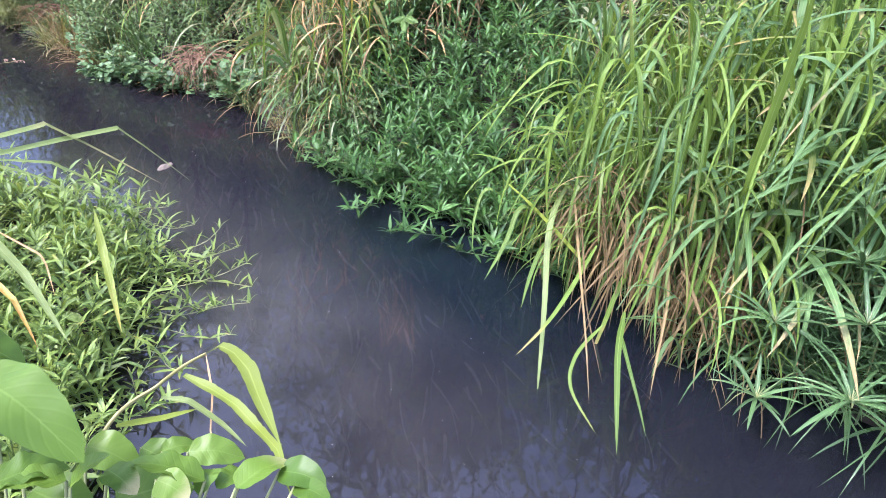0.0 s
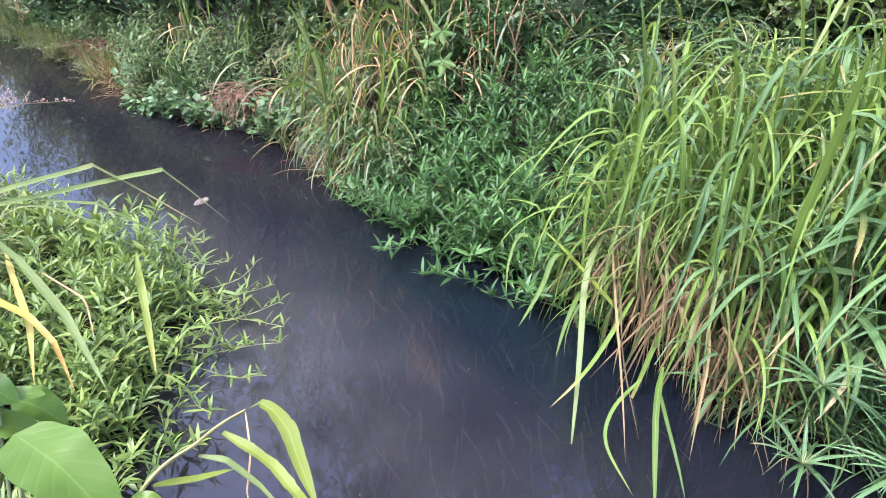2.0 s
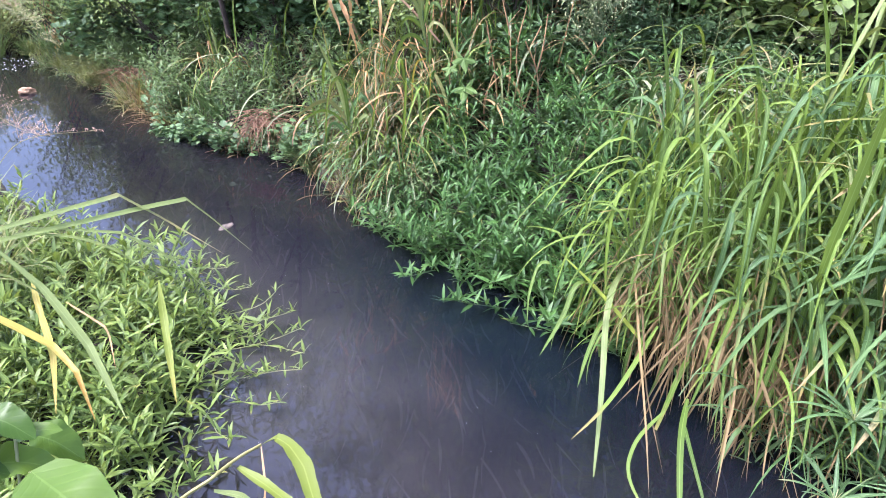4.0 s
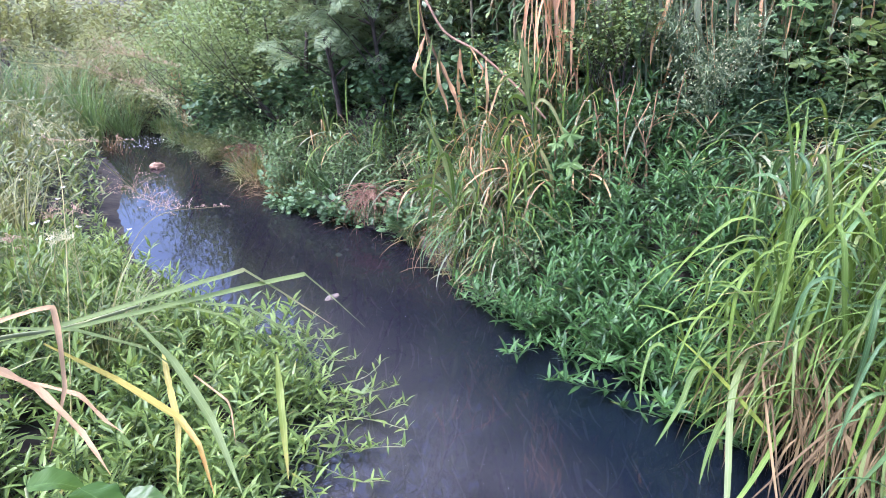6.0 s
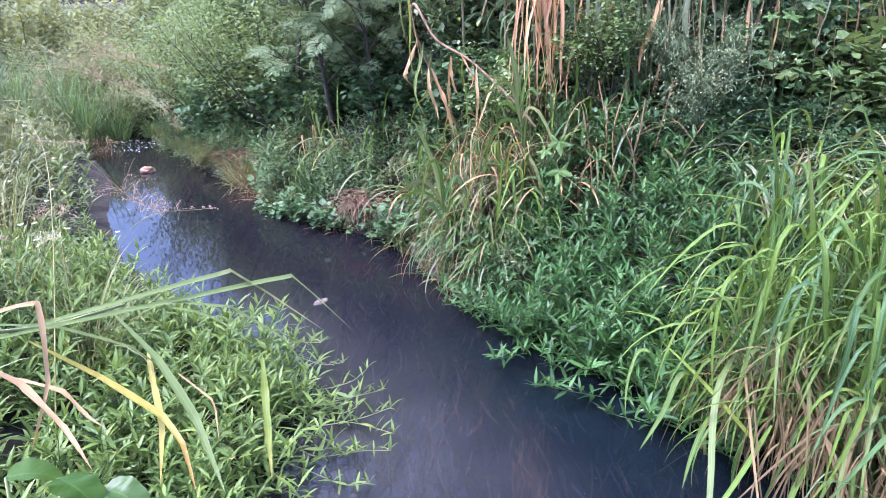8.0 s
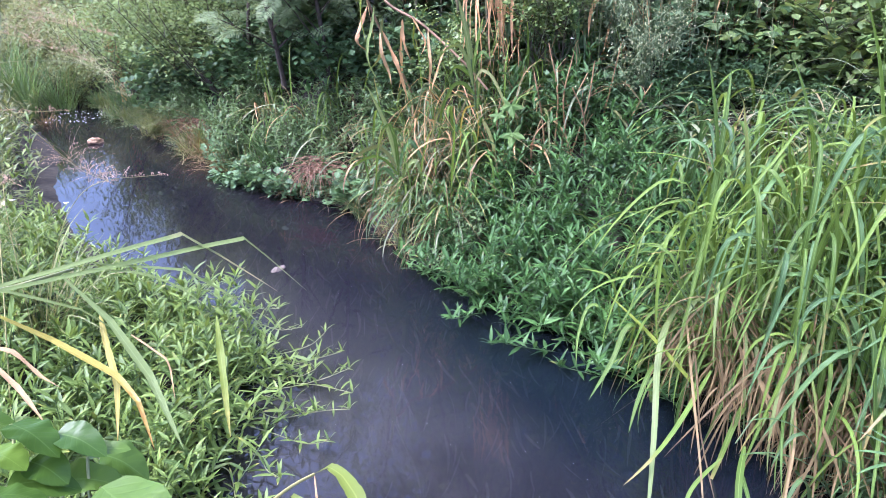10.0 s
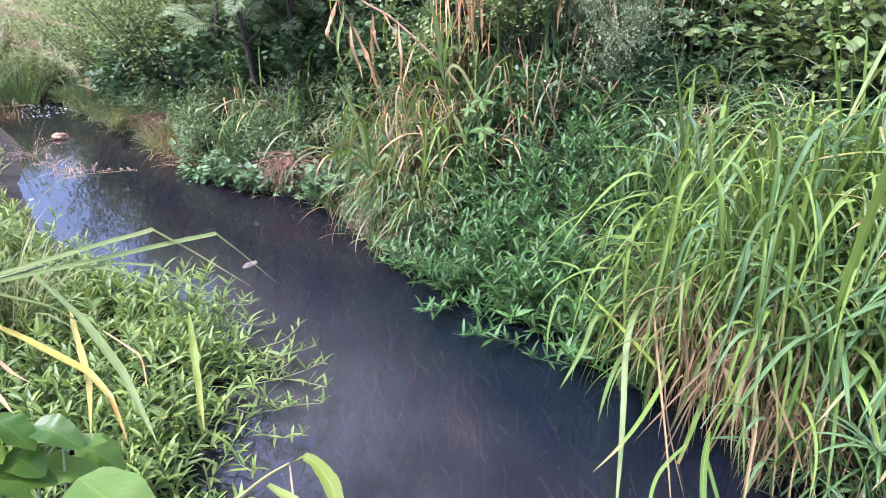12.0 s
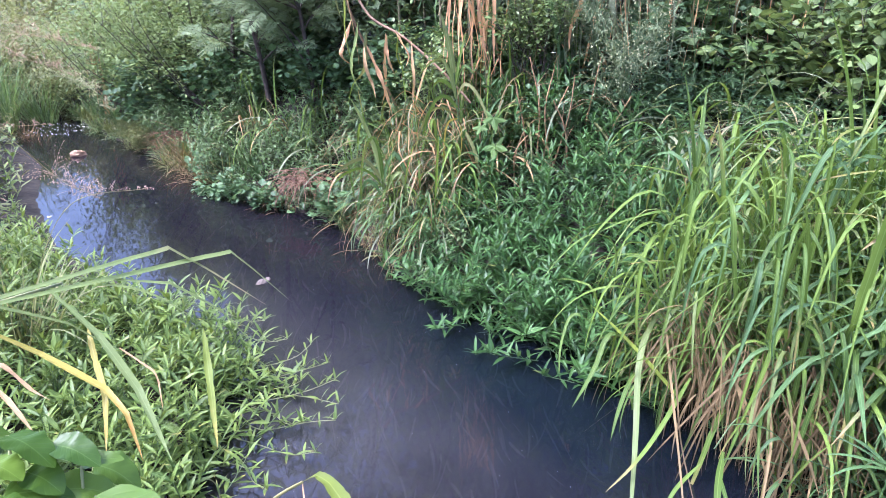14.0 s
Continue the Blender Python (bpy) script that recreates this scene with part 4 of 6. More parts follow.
def bush(label, material, leaves, size, leaf, name="shrub", shape=ovate_shape, wide=0.5, lobes=7, droop=0.6):
    """Twigs that fork from the foot, each ending in clumps of leaves."""
    ob = thing(name, label=label, category="shrub")
    twigs, g = Geo(), Geo()
    tips = []
    for _ in range(lobes):
        a, lean = uni(0, 6.283), uni(0.0, 0.9)
        p = bend_path((0, 0, -0.05), a, lean, uni(-0.3, 0.6), size * uni(0.55, 1.0), 7, sway=uni(-0.6, 0.6))[0][0]
        tube(twigs, p, 0.005 * size, 0.002 * size, 5)
        for k in range(3, 8):
            q = bend_path(p[k], uni(0, 6.283), uni(0.3, 1.4), uni(-0.3, 0.6), size * uni(0.18, 0.38), 4)[0][0]
            tube(twigs, q, 0.0028 * size, 0.001 * size, 3)
            tips += [(q[j], 0.13 * size) for j in (1, 2, 3, 4)]
    pick = rng.integers(len(tips), size=leaves)
    at = np.array([t[0] for t in tips])[pick] + rng.normal(0, 1, (leaves, 3)) * np.array([t[1] for t in tips])[pick][:, None] * 0.55
    at[:, 2] = np.maximum(at[:, 2], 0.02)
    ln = uni(leaf * 0.6, leaf * 1.25, leaves)
    ribbons(g, at, uni(0, 6.283, leaves), uni(0.5, 1.9, leaves), uni(0.0, droop, leaves), ln, ln * wide * uni(0.8, 1.2, leaves), 2 if leaf > 0.08 or size > 1 else 3, shape, 0.2, uni(-0.5, 0.5, leaves), 1 if size > 1 or wide < 0.3 else 2)
    part("twig_mass", (twigs, BARK), ob, kind="stuff")
    part("foliage", (g, material), ob, kind="stuff")
    return ob


def draped_grass(x, y, label, mats, blades=8, strands=6, tall=(0.45, 0.9)):
    """Grass on the bank's shoulder whose long thin blades rise and fall towards the water."""
    ob = thing("draped_grass", (x, y, float(ground_height(x, y))), label, "grass", "draped grass on the bank")
    for k in range(blades):
        g = Geo()
        ribbons(g, np.array([[uni(-0.08, 0.08), uni(-0.05, 0.05), -0.02]]), uni(-2.9, -0.3), uni(0.05, 0.5), uni(1.9, 2.9), uni(*tall), uni(0.014, 0.03), 11, blade_shape, 0.35, uni(-0.4, 0.4), power=uni(0.8, 1.5), sway=uni(-0.5, 0.5))
        part("blade", (g, mats[k % len(mats)]), ob)
    g = Geo()
    a = uni(-3.0, -0.2, strands)
    root = np.stack([uni(-0.15, 0.15, strands), uni(-0.08, 0.08, strands), np.full(strands, -0.02)], -1)
    ribbons(g, root, a, uni(0.1, 0.6, strands), uni(2.0, 3.0, strands), uni(0.4, 0.95, strands), uni(0.003, 0.009, strands), 9, blade_shape, 0.4, uni(-1, 1, strands), sway=uni(-1, 1, strands), power=0.9, cross=1)
    part("dry_straw", (g, STRAW), ob, "tan dry straw", kind="stuff")


for k, (x, y) in enumerate([(-0.9, 5.5), (-0.72, 5.55), (-0.55, 5.42), (-0.35, 5.5), (-0.15, 5.45), (0.1, 5.5), (0.35, 5.4), (-0.8, 5.3), (-1.5, 5.95), (-1.9, 6.35), (-2.4, 6.8), (-3.0, 7.3), (0.2, 5.2), (-1.02, 5.22), (-0.9, 5.05), (-0.77, 4.88), (-0.66, 4.68), (-0.98, 5.3), (-1.2, 5.95), (-0.95, 6.05), (-1.35, 6.25), (-0.7, 5.95), (-1.5, 6.4), (-1.05, 5.8), (-0.45, 5.9)]):
    draped_grass(x, y, "long thin grass blades and tan straw draped down the bank", (DULL, GRASS_DEEP, GRASS_COOL, GRASS_DEEP) if k > 12 else [(GRASS_DEEP, DULL, GRASS_COOL, GRASS_PALE), (TAN, GRASS_DEEP, GRASS_COOL, DULL), (GRASS_PALE, DULL, GRASS_DEEP, TAN)][k % 3])
for x, y in [(-0.78, 5.15), (-0.52, 5.2), (-0.3, 5.1), (-0.95, 5.25), (-0.65, 5.3), (-0.15, 5.2)]:
    draped_grass(x, y, "thin dull green and tan blades arching in a tangle", (DULL, GRASS_PALE, TAN, GRASS_COOL), 8, 8, (0.55, 0.95))
for k, (x, y) in enumerate([(1.15, 4.9), (1.5, 4.75), (1.85, 4.6), (2.15, 4.4), (2.45, 4.2), (2.75, 4.0), (1.4, 5.2), (1.95, 5.0), (2.4, 4.75), (1.2, 4.65), (1.35, 4.85), (1.55, 5.05), (1.1, 5.15), (1.7, 4.9), (0.95, 4.95)]):
    draped_grass(x, y, "tall pale green grass arching behind the tussocks", (GRASS_PALE, GRASS, DULL, GRASS_DEEP), 8, 10, (0.7, 1.2))
shoot = thing("cane_shoot", label="fresh green cane shoot with yellow lower leaves hanging", category="cane grass")
g = Geo()
tube(g, curve_through([(-0.45, 5.35, 0.3), (-0.49, 5.16, 0.5), (-0.52, 5.06, 0.82), (-0.53, 5.0, 1.10), (-0.55, 4.98, 1.38)]), 0.009, 0.005, 6)
part("stem", (g, STEM), shoot)
for pts, w, mat in [([(-0.55, 4.98, 1.34), (-0.57, 4.97, 1.53), (-0.63, 4.96, 1.78)], 0.04, BLEACHED), ([(-0.54, 4.98, 1.28), (-0.48, 4.95, 1.45), (-0.41, 4.92, 1.38)], 0.032, GRASS), ([(-0.55, 4.98, 1.26), (-0.64, 4.95, 1.35), (-0.70, 4.92, 1.28)], 0.03, GRASS),
                    ([(-0.53, 4.98, 1.22), (-0.46, 4.93, 1.34), (-0.34, 4.9, 1.18), (-0.27, 4.88, 0.90)], 0.022, GRASS_PALE), ([(-0.53, 4.98, 1.14), (-0.63, 4.94, 1.25), (-0.72, 4.91, 1.14), (-0.78, 4.89, 0.94)], 0.03, GRASS), ([(-0.53, 4.98, 1.06), (-0.61, 4.93, 1.04), (-0.63, 4.91, 0.73)], 0.026, GOLD),
                    ([(-0.53, 4.98, 1.04), (-0.49, 4.93, 0.98), (-0.51, 4.91, 0.77), (-0.57, 4.9, 0.60)], 0.026, GOLD), ([(-0.52, 4.98, 1.02), (-0.41, 4.92, 0.88), (-0.37, 4.9, 0.65), (-0.35, 4.89, 0.45)], 0.026, GRASS_PALE), ([(-0.53, 4.98, 1.08), (-0.68, 4.94, 1.17), (-0.79, 4.9, 1.02), (-0.85, 4.88, 0.74)], 0.02, GRASS_PALE),
                    ([(-0.54, 4.98, 1.30), (-0.50, 4.96, 1.50), (-0.46, 4.95, 1.66)], 0.028, GRASS), ([(-0.54, 4.98, 1.2), (-0.58, 4.94, 1.42), (-0.66, 4.92, 1.50), (-0.80, 4.9, 1.36)], 0.028, BLEACHED)]:
    bent_blade("leaf", pts, w, mat, shoot, tight=0.3, roll=uni(0.8, 1.4))

tangle_straw = thing("dead_grass", label="tangle of bent tan dead blades below the canes", category="dry grass", group="dead grass under the tussocks")
for k in range(40):
    x, z = uni(-0.98, -0.5), uni(0.85, 1.16)
    y = 5.2 - 0.12 * uni(0, 1)
    turn = uni(-0.26, 0.26)
    bent_blade("dry_blade", [(x, y + 0.1, z - 0.05), (x + turn * 0.5, y - 0.04, z + uni(0.0, 0.1)), (x + turn, y - 0.1, z - uni(0.02, 0.2)), (x + turn + uni(-0.2, 0.2), y - 0.12, z - uni(0.3, 0.5))],
               uni(0.005, 0.013), (TAN, STRAW, RUST, TAN, DULL)[k % 5], tangle_straw, wave=0.25, ragged=0.1, roll=uni(0.4, 1.4), tight=uni(0.1, 0.35))


VINE_LIGHT = foliage("light_vine_leaf", (0.29, 0.43, 0.13), (0.16, 0.29, 0.09), (0.5, 0.45, 0.06), 0.45, 0.3, 0.2, 0.1, 4, stripe=0.04)
scatter([bush("light green small-leaved vine hanging among the canes", VINE_LIGHT, 1500, 0.7, 0.034, "climbing_vine", wide=0.6, lobes=10)], [(-0.78, 5.62), (-0.12, 5.5), (0.08, 5.4)], lift=0.35, size=(0.95, 1.1), group="light vines among the canes")
vines = [bush("dark green heart-leaved vine heaped over the bank", VINE, 900, 0.75, 0.075, "leafy_vine", wide=0.75) for _ in range(3)]
scatter(vines, [(-4.4, 8.6), (-4.9, 9.0), (-3.9, 8.3), (-3.4, 7.9), (-2.7, 7.4), (-2.2, 7.0), (0.2, 5.8), (0.9, 5.9), (-5.4, 9.3), (-4.7, 8.45), (-3.0, 7.7), (1.5, 6.2), (-1.2, 6.45), (-0.75, 6.35), (-1.65, 6.75), (-0.3, 6.3)], size=(0.8, 1.3), group="vines on the far bank")
thickets = [bush("light green small-leaved creeper climbing over bushes", THICKET, 4200, 1.3, 0.042, "climbing_thicket", wide=0.6, lobes=11) for _ in range(2)]
scatter(thickets, [(-4.75, 8.7), (-4.25, 8.5), (-5.2, 9.35), (-3.8, 8.1), (-5.6, 9.9), (-6.1, 10.4), (-5.0, 9.6), (-5.4, 9.1)], size=(1.15, 1.5), group="light thicket by the upper stream")
VINE_MID = foliage("mid_vine_leaf", (0.21, 0.37, 0.12), (0.10, 0.22, 0.08), (0.45, 0.42, 0.1), 0.5, 0.3, 0.25, 0.08, 4, stripe=0.04)
tall_vines = [bush("mid-green leafy vine hanging over the cane stems", (VINE_MID, VINE_LIGHT)[k], 1150, 1.0, 0.08, "leafy_vine", wide=0.8, lobes=12) for k in range(2)]
scatter(tall_vines, [(1.35, 5.95), (2.1, 5.75), (1.75, 5.85), (2.5, 5.5), (2.6, 5.8), (2.9, 5.2), (3.2, 4.9), (2.3, 5.3)], size=(0.95, 1.2), group="vines over the canes")
ground_cover = [bush("low green creeper covering the bank under the grass", VINE, 520, 0.45, 0.05, "creeper", wide=0.5) for _ in range(2)]
scatter(ground_cover, jittered(0.9, 2.9, 4.2, 5.7, 0.3, lambda x, y: bank(x, y)[1] > 0 and y > 5.9 - 0.75 * x), size=(0.7, 1.0), group="creepers below the thicket")
low_vines = [bush("dark green small-leaved creeper under the cane thicket", VINE, 420, 0.5, 0.06, "creeper", wide=0.55) for _ in range(3)]
scatter(low_vines, jittered(-0.9, 2.0, 4.3, 5.9, 0.29, lambda x, y: bank(x, y)[1] > 0 and 0.7 < bank(x, y)[0] < 2.4 and (x < 0.9 or y > 4.4)), size=(0.5, 0.85), group="creepers below the thicket")
small_vines = [bush("small green vine leaves trailing down to the water", VINE, 220, 0.33, 0.055, "leafy_vine", wide=0.8) for _ in range(3)]
scatter(small_vines, [(-1.7, 5.72), (-1.78, 5.8), (-3.05, 6.35), (-3.2, 6.55), (-2.3, 6.0), (-2.75, 6.22), (-3.45, 6.95), (-2.5, 6.1), (-2.05, 5.95), (-1.55, 5.65)], size=(0.8, 1.3), group="small vines at the waterline")
HERB = foliage("herb_leaf", (0.23, 0.38, 0.13), (0.10, 0.215, 0.08), (0.36, 0.28, 0.12), 0.5, 0.3, 0.15, 0.15, 4, stripe=0.04)
herbs = [bush("grey-green low herb on the far bank", HERB, 640, 0.5, 0.06, "bank_herb", lance_shape, 0.22, 10) for _ in range(3)]
scatter(herbs, jittered(-4.6, -0.5, 4.4, 8.2, 0.3, lambda x, y: bank(x, y)[1] > 0 and 0.08 < bank(x, y)[0] < 0.85), size=(0.8, 1.3), group="herbs on the far bank")
shrubs = [bush("dense dark green shrub on the far bank", BUSH, 2100, 1.7, 0.115, wide=0.5, lobes=10) for _ in range(3)]
scatter(shrubs, [(-2.9, 8.0), (-3.7, 8.9), (-4.7, 9.9), (-2.2, 7.7), (-5.6, 10.8), (-0.6, 7.0), (0.5, 7.1), (1.4, 7.2), (2.9, 7.0), (3.5, 5.8), (1.9, 6.9), (-1.2, 7.3), (0.1, 7.5), (1.1, 7.6), (-3.2, 9.6), (3.9, 4.6), (4.4, 3.4), (-2.5, 9.3), (-1.6, 8.6), (-0.4, 8.7), (0.7, 8.8), (1.9, 8.5), (3.0, 8.0)], size=(0.9, 1.35), group="shrubs behind the far bank")
pale_shrubs = [bush("pale feathery grey-green shrub in the distance", BUSH_PALE, 5200, 1.7, 0.085, wide=0.35, shape=lance_shape, lobes=12) for _ in range(3)]
scatter(pale_shrubs, [(-8.0, 11.2), (-7.2, 11.4), (-7.6, 10.9), (-6.6, 11.5), (-8.6, 11.0), (-9.6, 11.6), (-10.4, 10.2), (-9.8, 9.2), (-10.8, 8.8), (-8.8, 12.6), (-11.8, 10.4)], size=(0.7, 0.9), group="far shrubs")
scatter([bush("pale feathery grey-green shrub in the distance", BUSH_PALE, 1900, 1.7, 0.15, wide=0.35, shape=lance_shape, lobes=12) for _ in range(2)], [(-12.0, 13.6), (-13.6, 14.5), (-11.2, 15.4), (-12.6, 16.6), (-14.6, 16.2), (-15.5, 18.2), (-13.4, 18.6), (-17, 15.5), (-16.0, 13.0), (-10.0, 16.2), (-14.2, 11.8), (-18.5, 18.5), (-11.5, 19.2), (-9.0, 17.5), (-17.0, 21.5), (-14.5, 21.5), (-20.0, 15.0), (-18.5, 12.5), (-21.0, 19.0)], size=(1.2, 1.4), group="far shrubs")
scatter([bush("pale grey-green shrub beyond the stream bend", BUSH_PALE, 1900, 1.7, 0.13, wide=0.35, shape=lance_shape, lobes=12) for _ in range(2)], [(-6.0, 12.8), (-5.2, 11.6), (-4.5, 12.8), (-5.0, 14.5), (-6.0, 16), (-7.5, 17.0)], size=(1.2, 1.6), group="far shrubs")
tall_shrubs = [bush("tall leafy tree standing over the upper stream", BUSH_PALE if k else THICKET, 9000, 3.0, 0.055, "leafy_tree", lobes=15) for k in range(2)]
scatter(tall_shrubs, [(-3.9, 10.8), (-3.5, 10.2), (-4.2, 12.6), (-3.4, 11.0), (-2.8, 9.8)], size=(1.2, 1.4), group="trees by the upper stream")
high_trees = [bush("tall leafy tree rising behind the cane thicket", THICKET, 8500, 3.4, 0.085, "leafy_tree", wide=0.3, shape=lance_shape, lobes=16) for _ in range(2)]
scatter(high_trees, [(-1.4, 8.4), (0.9, 8.0), (-0.3, 8.2), (2.2, 8.4)], size=(1.3, 1.45), group="trees behind the cane thicket")
TALL_GREEN = foliage("tall_green_grass", (0.25, 0.42, 0.13), (0.10, 0.24, 0.08), (0.4, 0.28, 0.15), 0.45, 0.3, 0.2, 0.3)
tall_tufts = [tuft(100, (0.6, 1.5), TALL_GREEN, "tall fine upright grass on the near bank", (0.005, 0.011), "tall_grass", 0.4) for k in range(3)]
scatter(tall_tufts, [(-7.5, 9.4), (-7.9, 9.7), (-7.6, 10.1), (-8.3, 9.9), (-8.5, 10.6), (-7.3, 9.9), (-8.9, 9.6), (-9.3, 10.4), (-8.0, 8.8), (-6.2, 10.0), (-6.6, 10.6), (-5.9, 10.3), (-8.7, 8.9)], size=(0.9, 1.3), group="tall grass by the upper stream")


def umbrella_sedge(head, foot, bracts, radius, label):
    """A bare culm that carries one whorl of long narrow bracts."""
    ob = thing("umbrella_sedge", foot, label, "sedge", "umbrella sedges")
    h = np.array(head) - np.array(foot)
    mid = h * 0.55 + np.array([-h[0] * 0.15, -h[1] * 0.15, 0.12])
    g = Geo()
    path = curve_through([(0, 0, -0.03), mid, h], 8)
    tube(g, path, 0.005, 0.003, 5)
    part("culm", (g, STEM), ob)
    for k in range(bracts):
        b = Geo()
        a = k * 6.283 / bracts + uni(-0.16, 0.16)
        ribbons(b, h[None], a, uni(0.75, 1.45), uni(0.2, 1.1), radius * uni(0.7, 1.15), uni(0.011, 0.018), 9, blade_shape, 0.35, sway=uni(-0.2, 0.2))
        part("bract", (b, SEDGE), ob)
    s = Geo()
    ribbons(s, np.repeat(h[None], 14, 0), uni(0, 6.283, 14), uni(0.1, 1.0, 14), uni(0, 0.6, 14), uni(0.03, 0.06, 14), 0.003, 3, thread_shape)
    part("flower_stalk_mass", (s, STEM_PALE), ob, kind="stuff")
    return ob


for head, foot, n, r in [((1.15, 2.14, 0.46), (1.5, 2.35, 0.15), 19, 0.27), ((1.10, 2.02, 0.20), (1.4, 2.15, 0.05), 15, 0.25), ((1.42, 2.18, 0.69), (1.6, 2.3, 0.15), 20, 0.27),
                         ((1.52, 2.38, 0.80), (1.75, 2.5, 0.25), 20, 0.27), ((1.27, 1.80, 0.40), (1.55, 2.05, 0.05), 18, 0.26), ((1.36, 1.97, 0.58), (1.6, 2.15, 0.1), 17, 0.26),
                         ((1.60, 2.05, 0.62), (1.75, 2.2, 0.15), 18, 0.27), ((1.68, 2.25, 0.85), (1.85, 2.4, 0.2), 18, 0.27),
                         ((1.55, 1.75, 0.45), (1.75, 1.95, 0.05), 18, 0.26), ((-0.12, 4.62, 0.55), (-0.02, 4.85, 0.3), 16, 0.2), ((-0.42, 4.55, 0.45), (-0.3, 4.8, 0.25), 15, 0.19)]:
    umbrella_sedge(head, foot, n, r, "green umbrella sedge with one whorl of narrow leaves")


# the long grass that leans in from the near bank
leaner = thing("leaning_grass", label="long pale green grass blades leaning out over the weed mat", category="grass")
stalk = Geo()
tube(stalk, curve_through([(-1.95, 0.95, 0.45), (-1.8, 1.1, 1.1), (-1.6, 1.38, 1.34), (-1.55, 1.72, 1.25), (-1.46, 1.9, 1.23)]), 0.008, 0.004, 6)
part("stalk", (stalk, STEM_PALE), leaner)
for pts, w, mat in [
    ([(-1.61, 1.38, 1.35), (-1.55, 1.72, 1.26), (-1.29, 2.22, 1.21), (-1.03, 2.34, 0.94)], 0.030, BLEACHED),
    ([(-1.60, 1.42, 1.33), (-1.37, 2.03, 1.19), (-1.15, 2.38, 1.13), (-0.95, 2.41, 0.91)], 0.032, BLEACHED),
    ([(-1.42, 1.80, 1.25), (-1.30, 1.78, 1.13), (-1.17, 1.71, 1.00), (-1.03, 1.58, 0.86)], 0.028, BLEACHED),
    ([(-1.57, 1.49, 1.37), (-1.49, 1.67, 1.27), (-1.38, 1.78, 1.16), (-1.25, 1.80, 1.05)], 0.026, BLEACHED),
    ([(-1.44, 1.94, 1.23), (-1.26, 2.13, 1.12), (-1.13, 2.19, 0.99), (-0.99, 2.16, 0.84)], 0.024, BLEACHED),
    ([(-1.44, 1.92, 1.22), (-1.30, 2.05, 1.14), (-1.16, 2.08, 1.01)], 0.022, BLEACHED),
    ([(-1.55, 1.63, 1.25), (-1.40, 1.67, 1.13), (-1.23, 1.66, 1.03), (-1.15, 1.61, 0.99), (-1.07, 1.52, 0.91)], 0.024, GOLD),
]:
    bent_blade("blade", pts, w, mat, leaner, tight=0.3 if w < 0.0235 else 0.1, shape=late_shape if pts[0][0] < -1.59 else sheath_shape, roll=0.5 if pts[0][0] < -1.59 else 0.0)
bent_blade("blade", [(-1.15, 2.09, 0.98), (-1.12, 2.02, 0.90), (-1.07, 1.91, 0.80), (-1.03, 1.82, 0.71)], 0.024, YELLOWING, leaner, "yellow-green blade hanging straight down", shape=lance_shape, ragged=0.08, wave=0.2)
bent_blade("blade", [(-1.37, 1.84, 1.13), (-1.32, 1.77, 1.07), (-1.25, 1.68, 0.99), (-1.20, 1.56, 0.89)], 0.018, GOLD, leaner, "golden dying blade hanging down", shape=lance_shape, ragged=0.1, wave=0.25)
for pts, w in [
    ([(-1.42, 1.35, 1.45), (-1.35, 1.49, 1.44), (-1.29, 1.40, 1.29), (-1.28, 1.30, 1.18)], 0.013),
    ([(-1.41, 1.32, 1.40), (-1.32, 1.36, 1.31), (-1.21, 1.33, 1.23), (-1.12, 1.28, 1.17)], 0.016),
    ([(-1.40, 1.42, 1.28), (-1.29, 1.43, 1.25), (-1.22, 1.41, 1.20), (-1.17, 1.40, 1.18)], 0.012),
    ([(-1.23, 1.76, 1.10), (-1.13, 1.74, 1.04), (-1.11, 1.72, 1.02), (-1.07, 1.65, 0.97)], 0.006),
]:
    bent_blade("dry_blade", pts, w, TAN, leaner, "dry tan blade", wave=0.3, ragged=0.12)

# the broken stalk with torn leaves, close by
broken = thing("broken_stalk", label="broken yellow-green stalk with torn drooping leaves", category="grass")
stalk = Geo()
tube(stalk, curve_through([(-0.8, 0.75, 0.45), (-0.74, 0.9, 0.95), (-0.67, 1.06, 1.11), (-0.61, 1.17, 1.115), (-0.58, 1.22, 1.115), (-0.55, 1.26, 1.11)]), 0.0042, 0.003, 7)
part("stalk", (stalk, STRAW_STALK), broken)
bent_blade("leaf", [(-0.55, 1.26, 1.11), (-0.52, 1.27, 1.12), (-0.49, 1.25, 1.12), (-0.45, 1.20, 1.12), (-0.42, 1.14, 1.11), (-0.36, 1.03, 1.10)], 0.032, YELLOWING, broken, wave=0.12, ragged=0.05, shape=lance_shape)
bent_blade("leaf", [(-0.58, 1.21, 1.10), (-0.52, 1.18, 1.09), (-0.47, 1.15, 1.08), (-0.42, 1.10, 1.07), (-0.37, 1.04, 1.08), (-0.33, 0.94, 1.09)], 0.022, YELLOWING, broken, wave=0.2, ragged=0.08)
bent_blade("leaf", [(-0.61, 1.16, 1.09), (-0.56, 1.16, 1.08), (-0.50, 1.14, 1.04), (-0.45, 1.11, 1.01)], 0.014, BLEACHED, broken)
bent_blade("leaf", [(-0.66, 1.08, 1.10), (-0.60, 1.12, 1.075), (-0.545, 1.16, 1.06)], 0.018, YELLOWING, broken)
bent_blade("dry_leaf", [(-0.55, 1.26, 1.11), (-0.525, 1.19, 1.07), (-0.525, 1.14, 1.02), (-0.50, 1.09, 0.99)], 0.004, TAN, broken, "thin dry brown shred", wave=0.3)


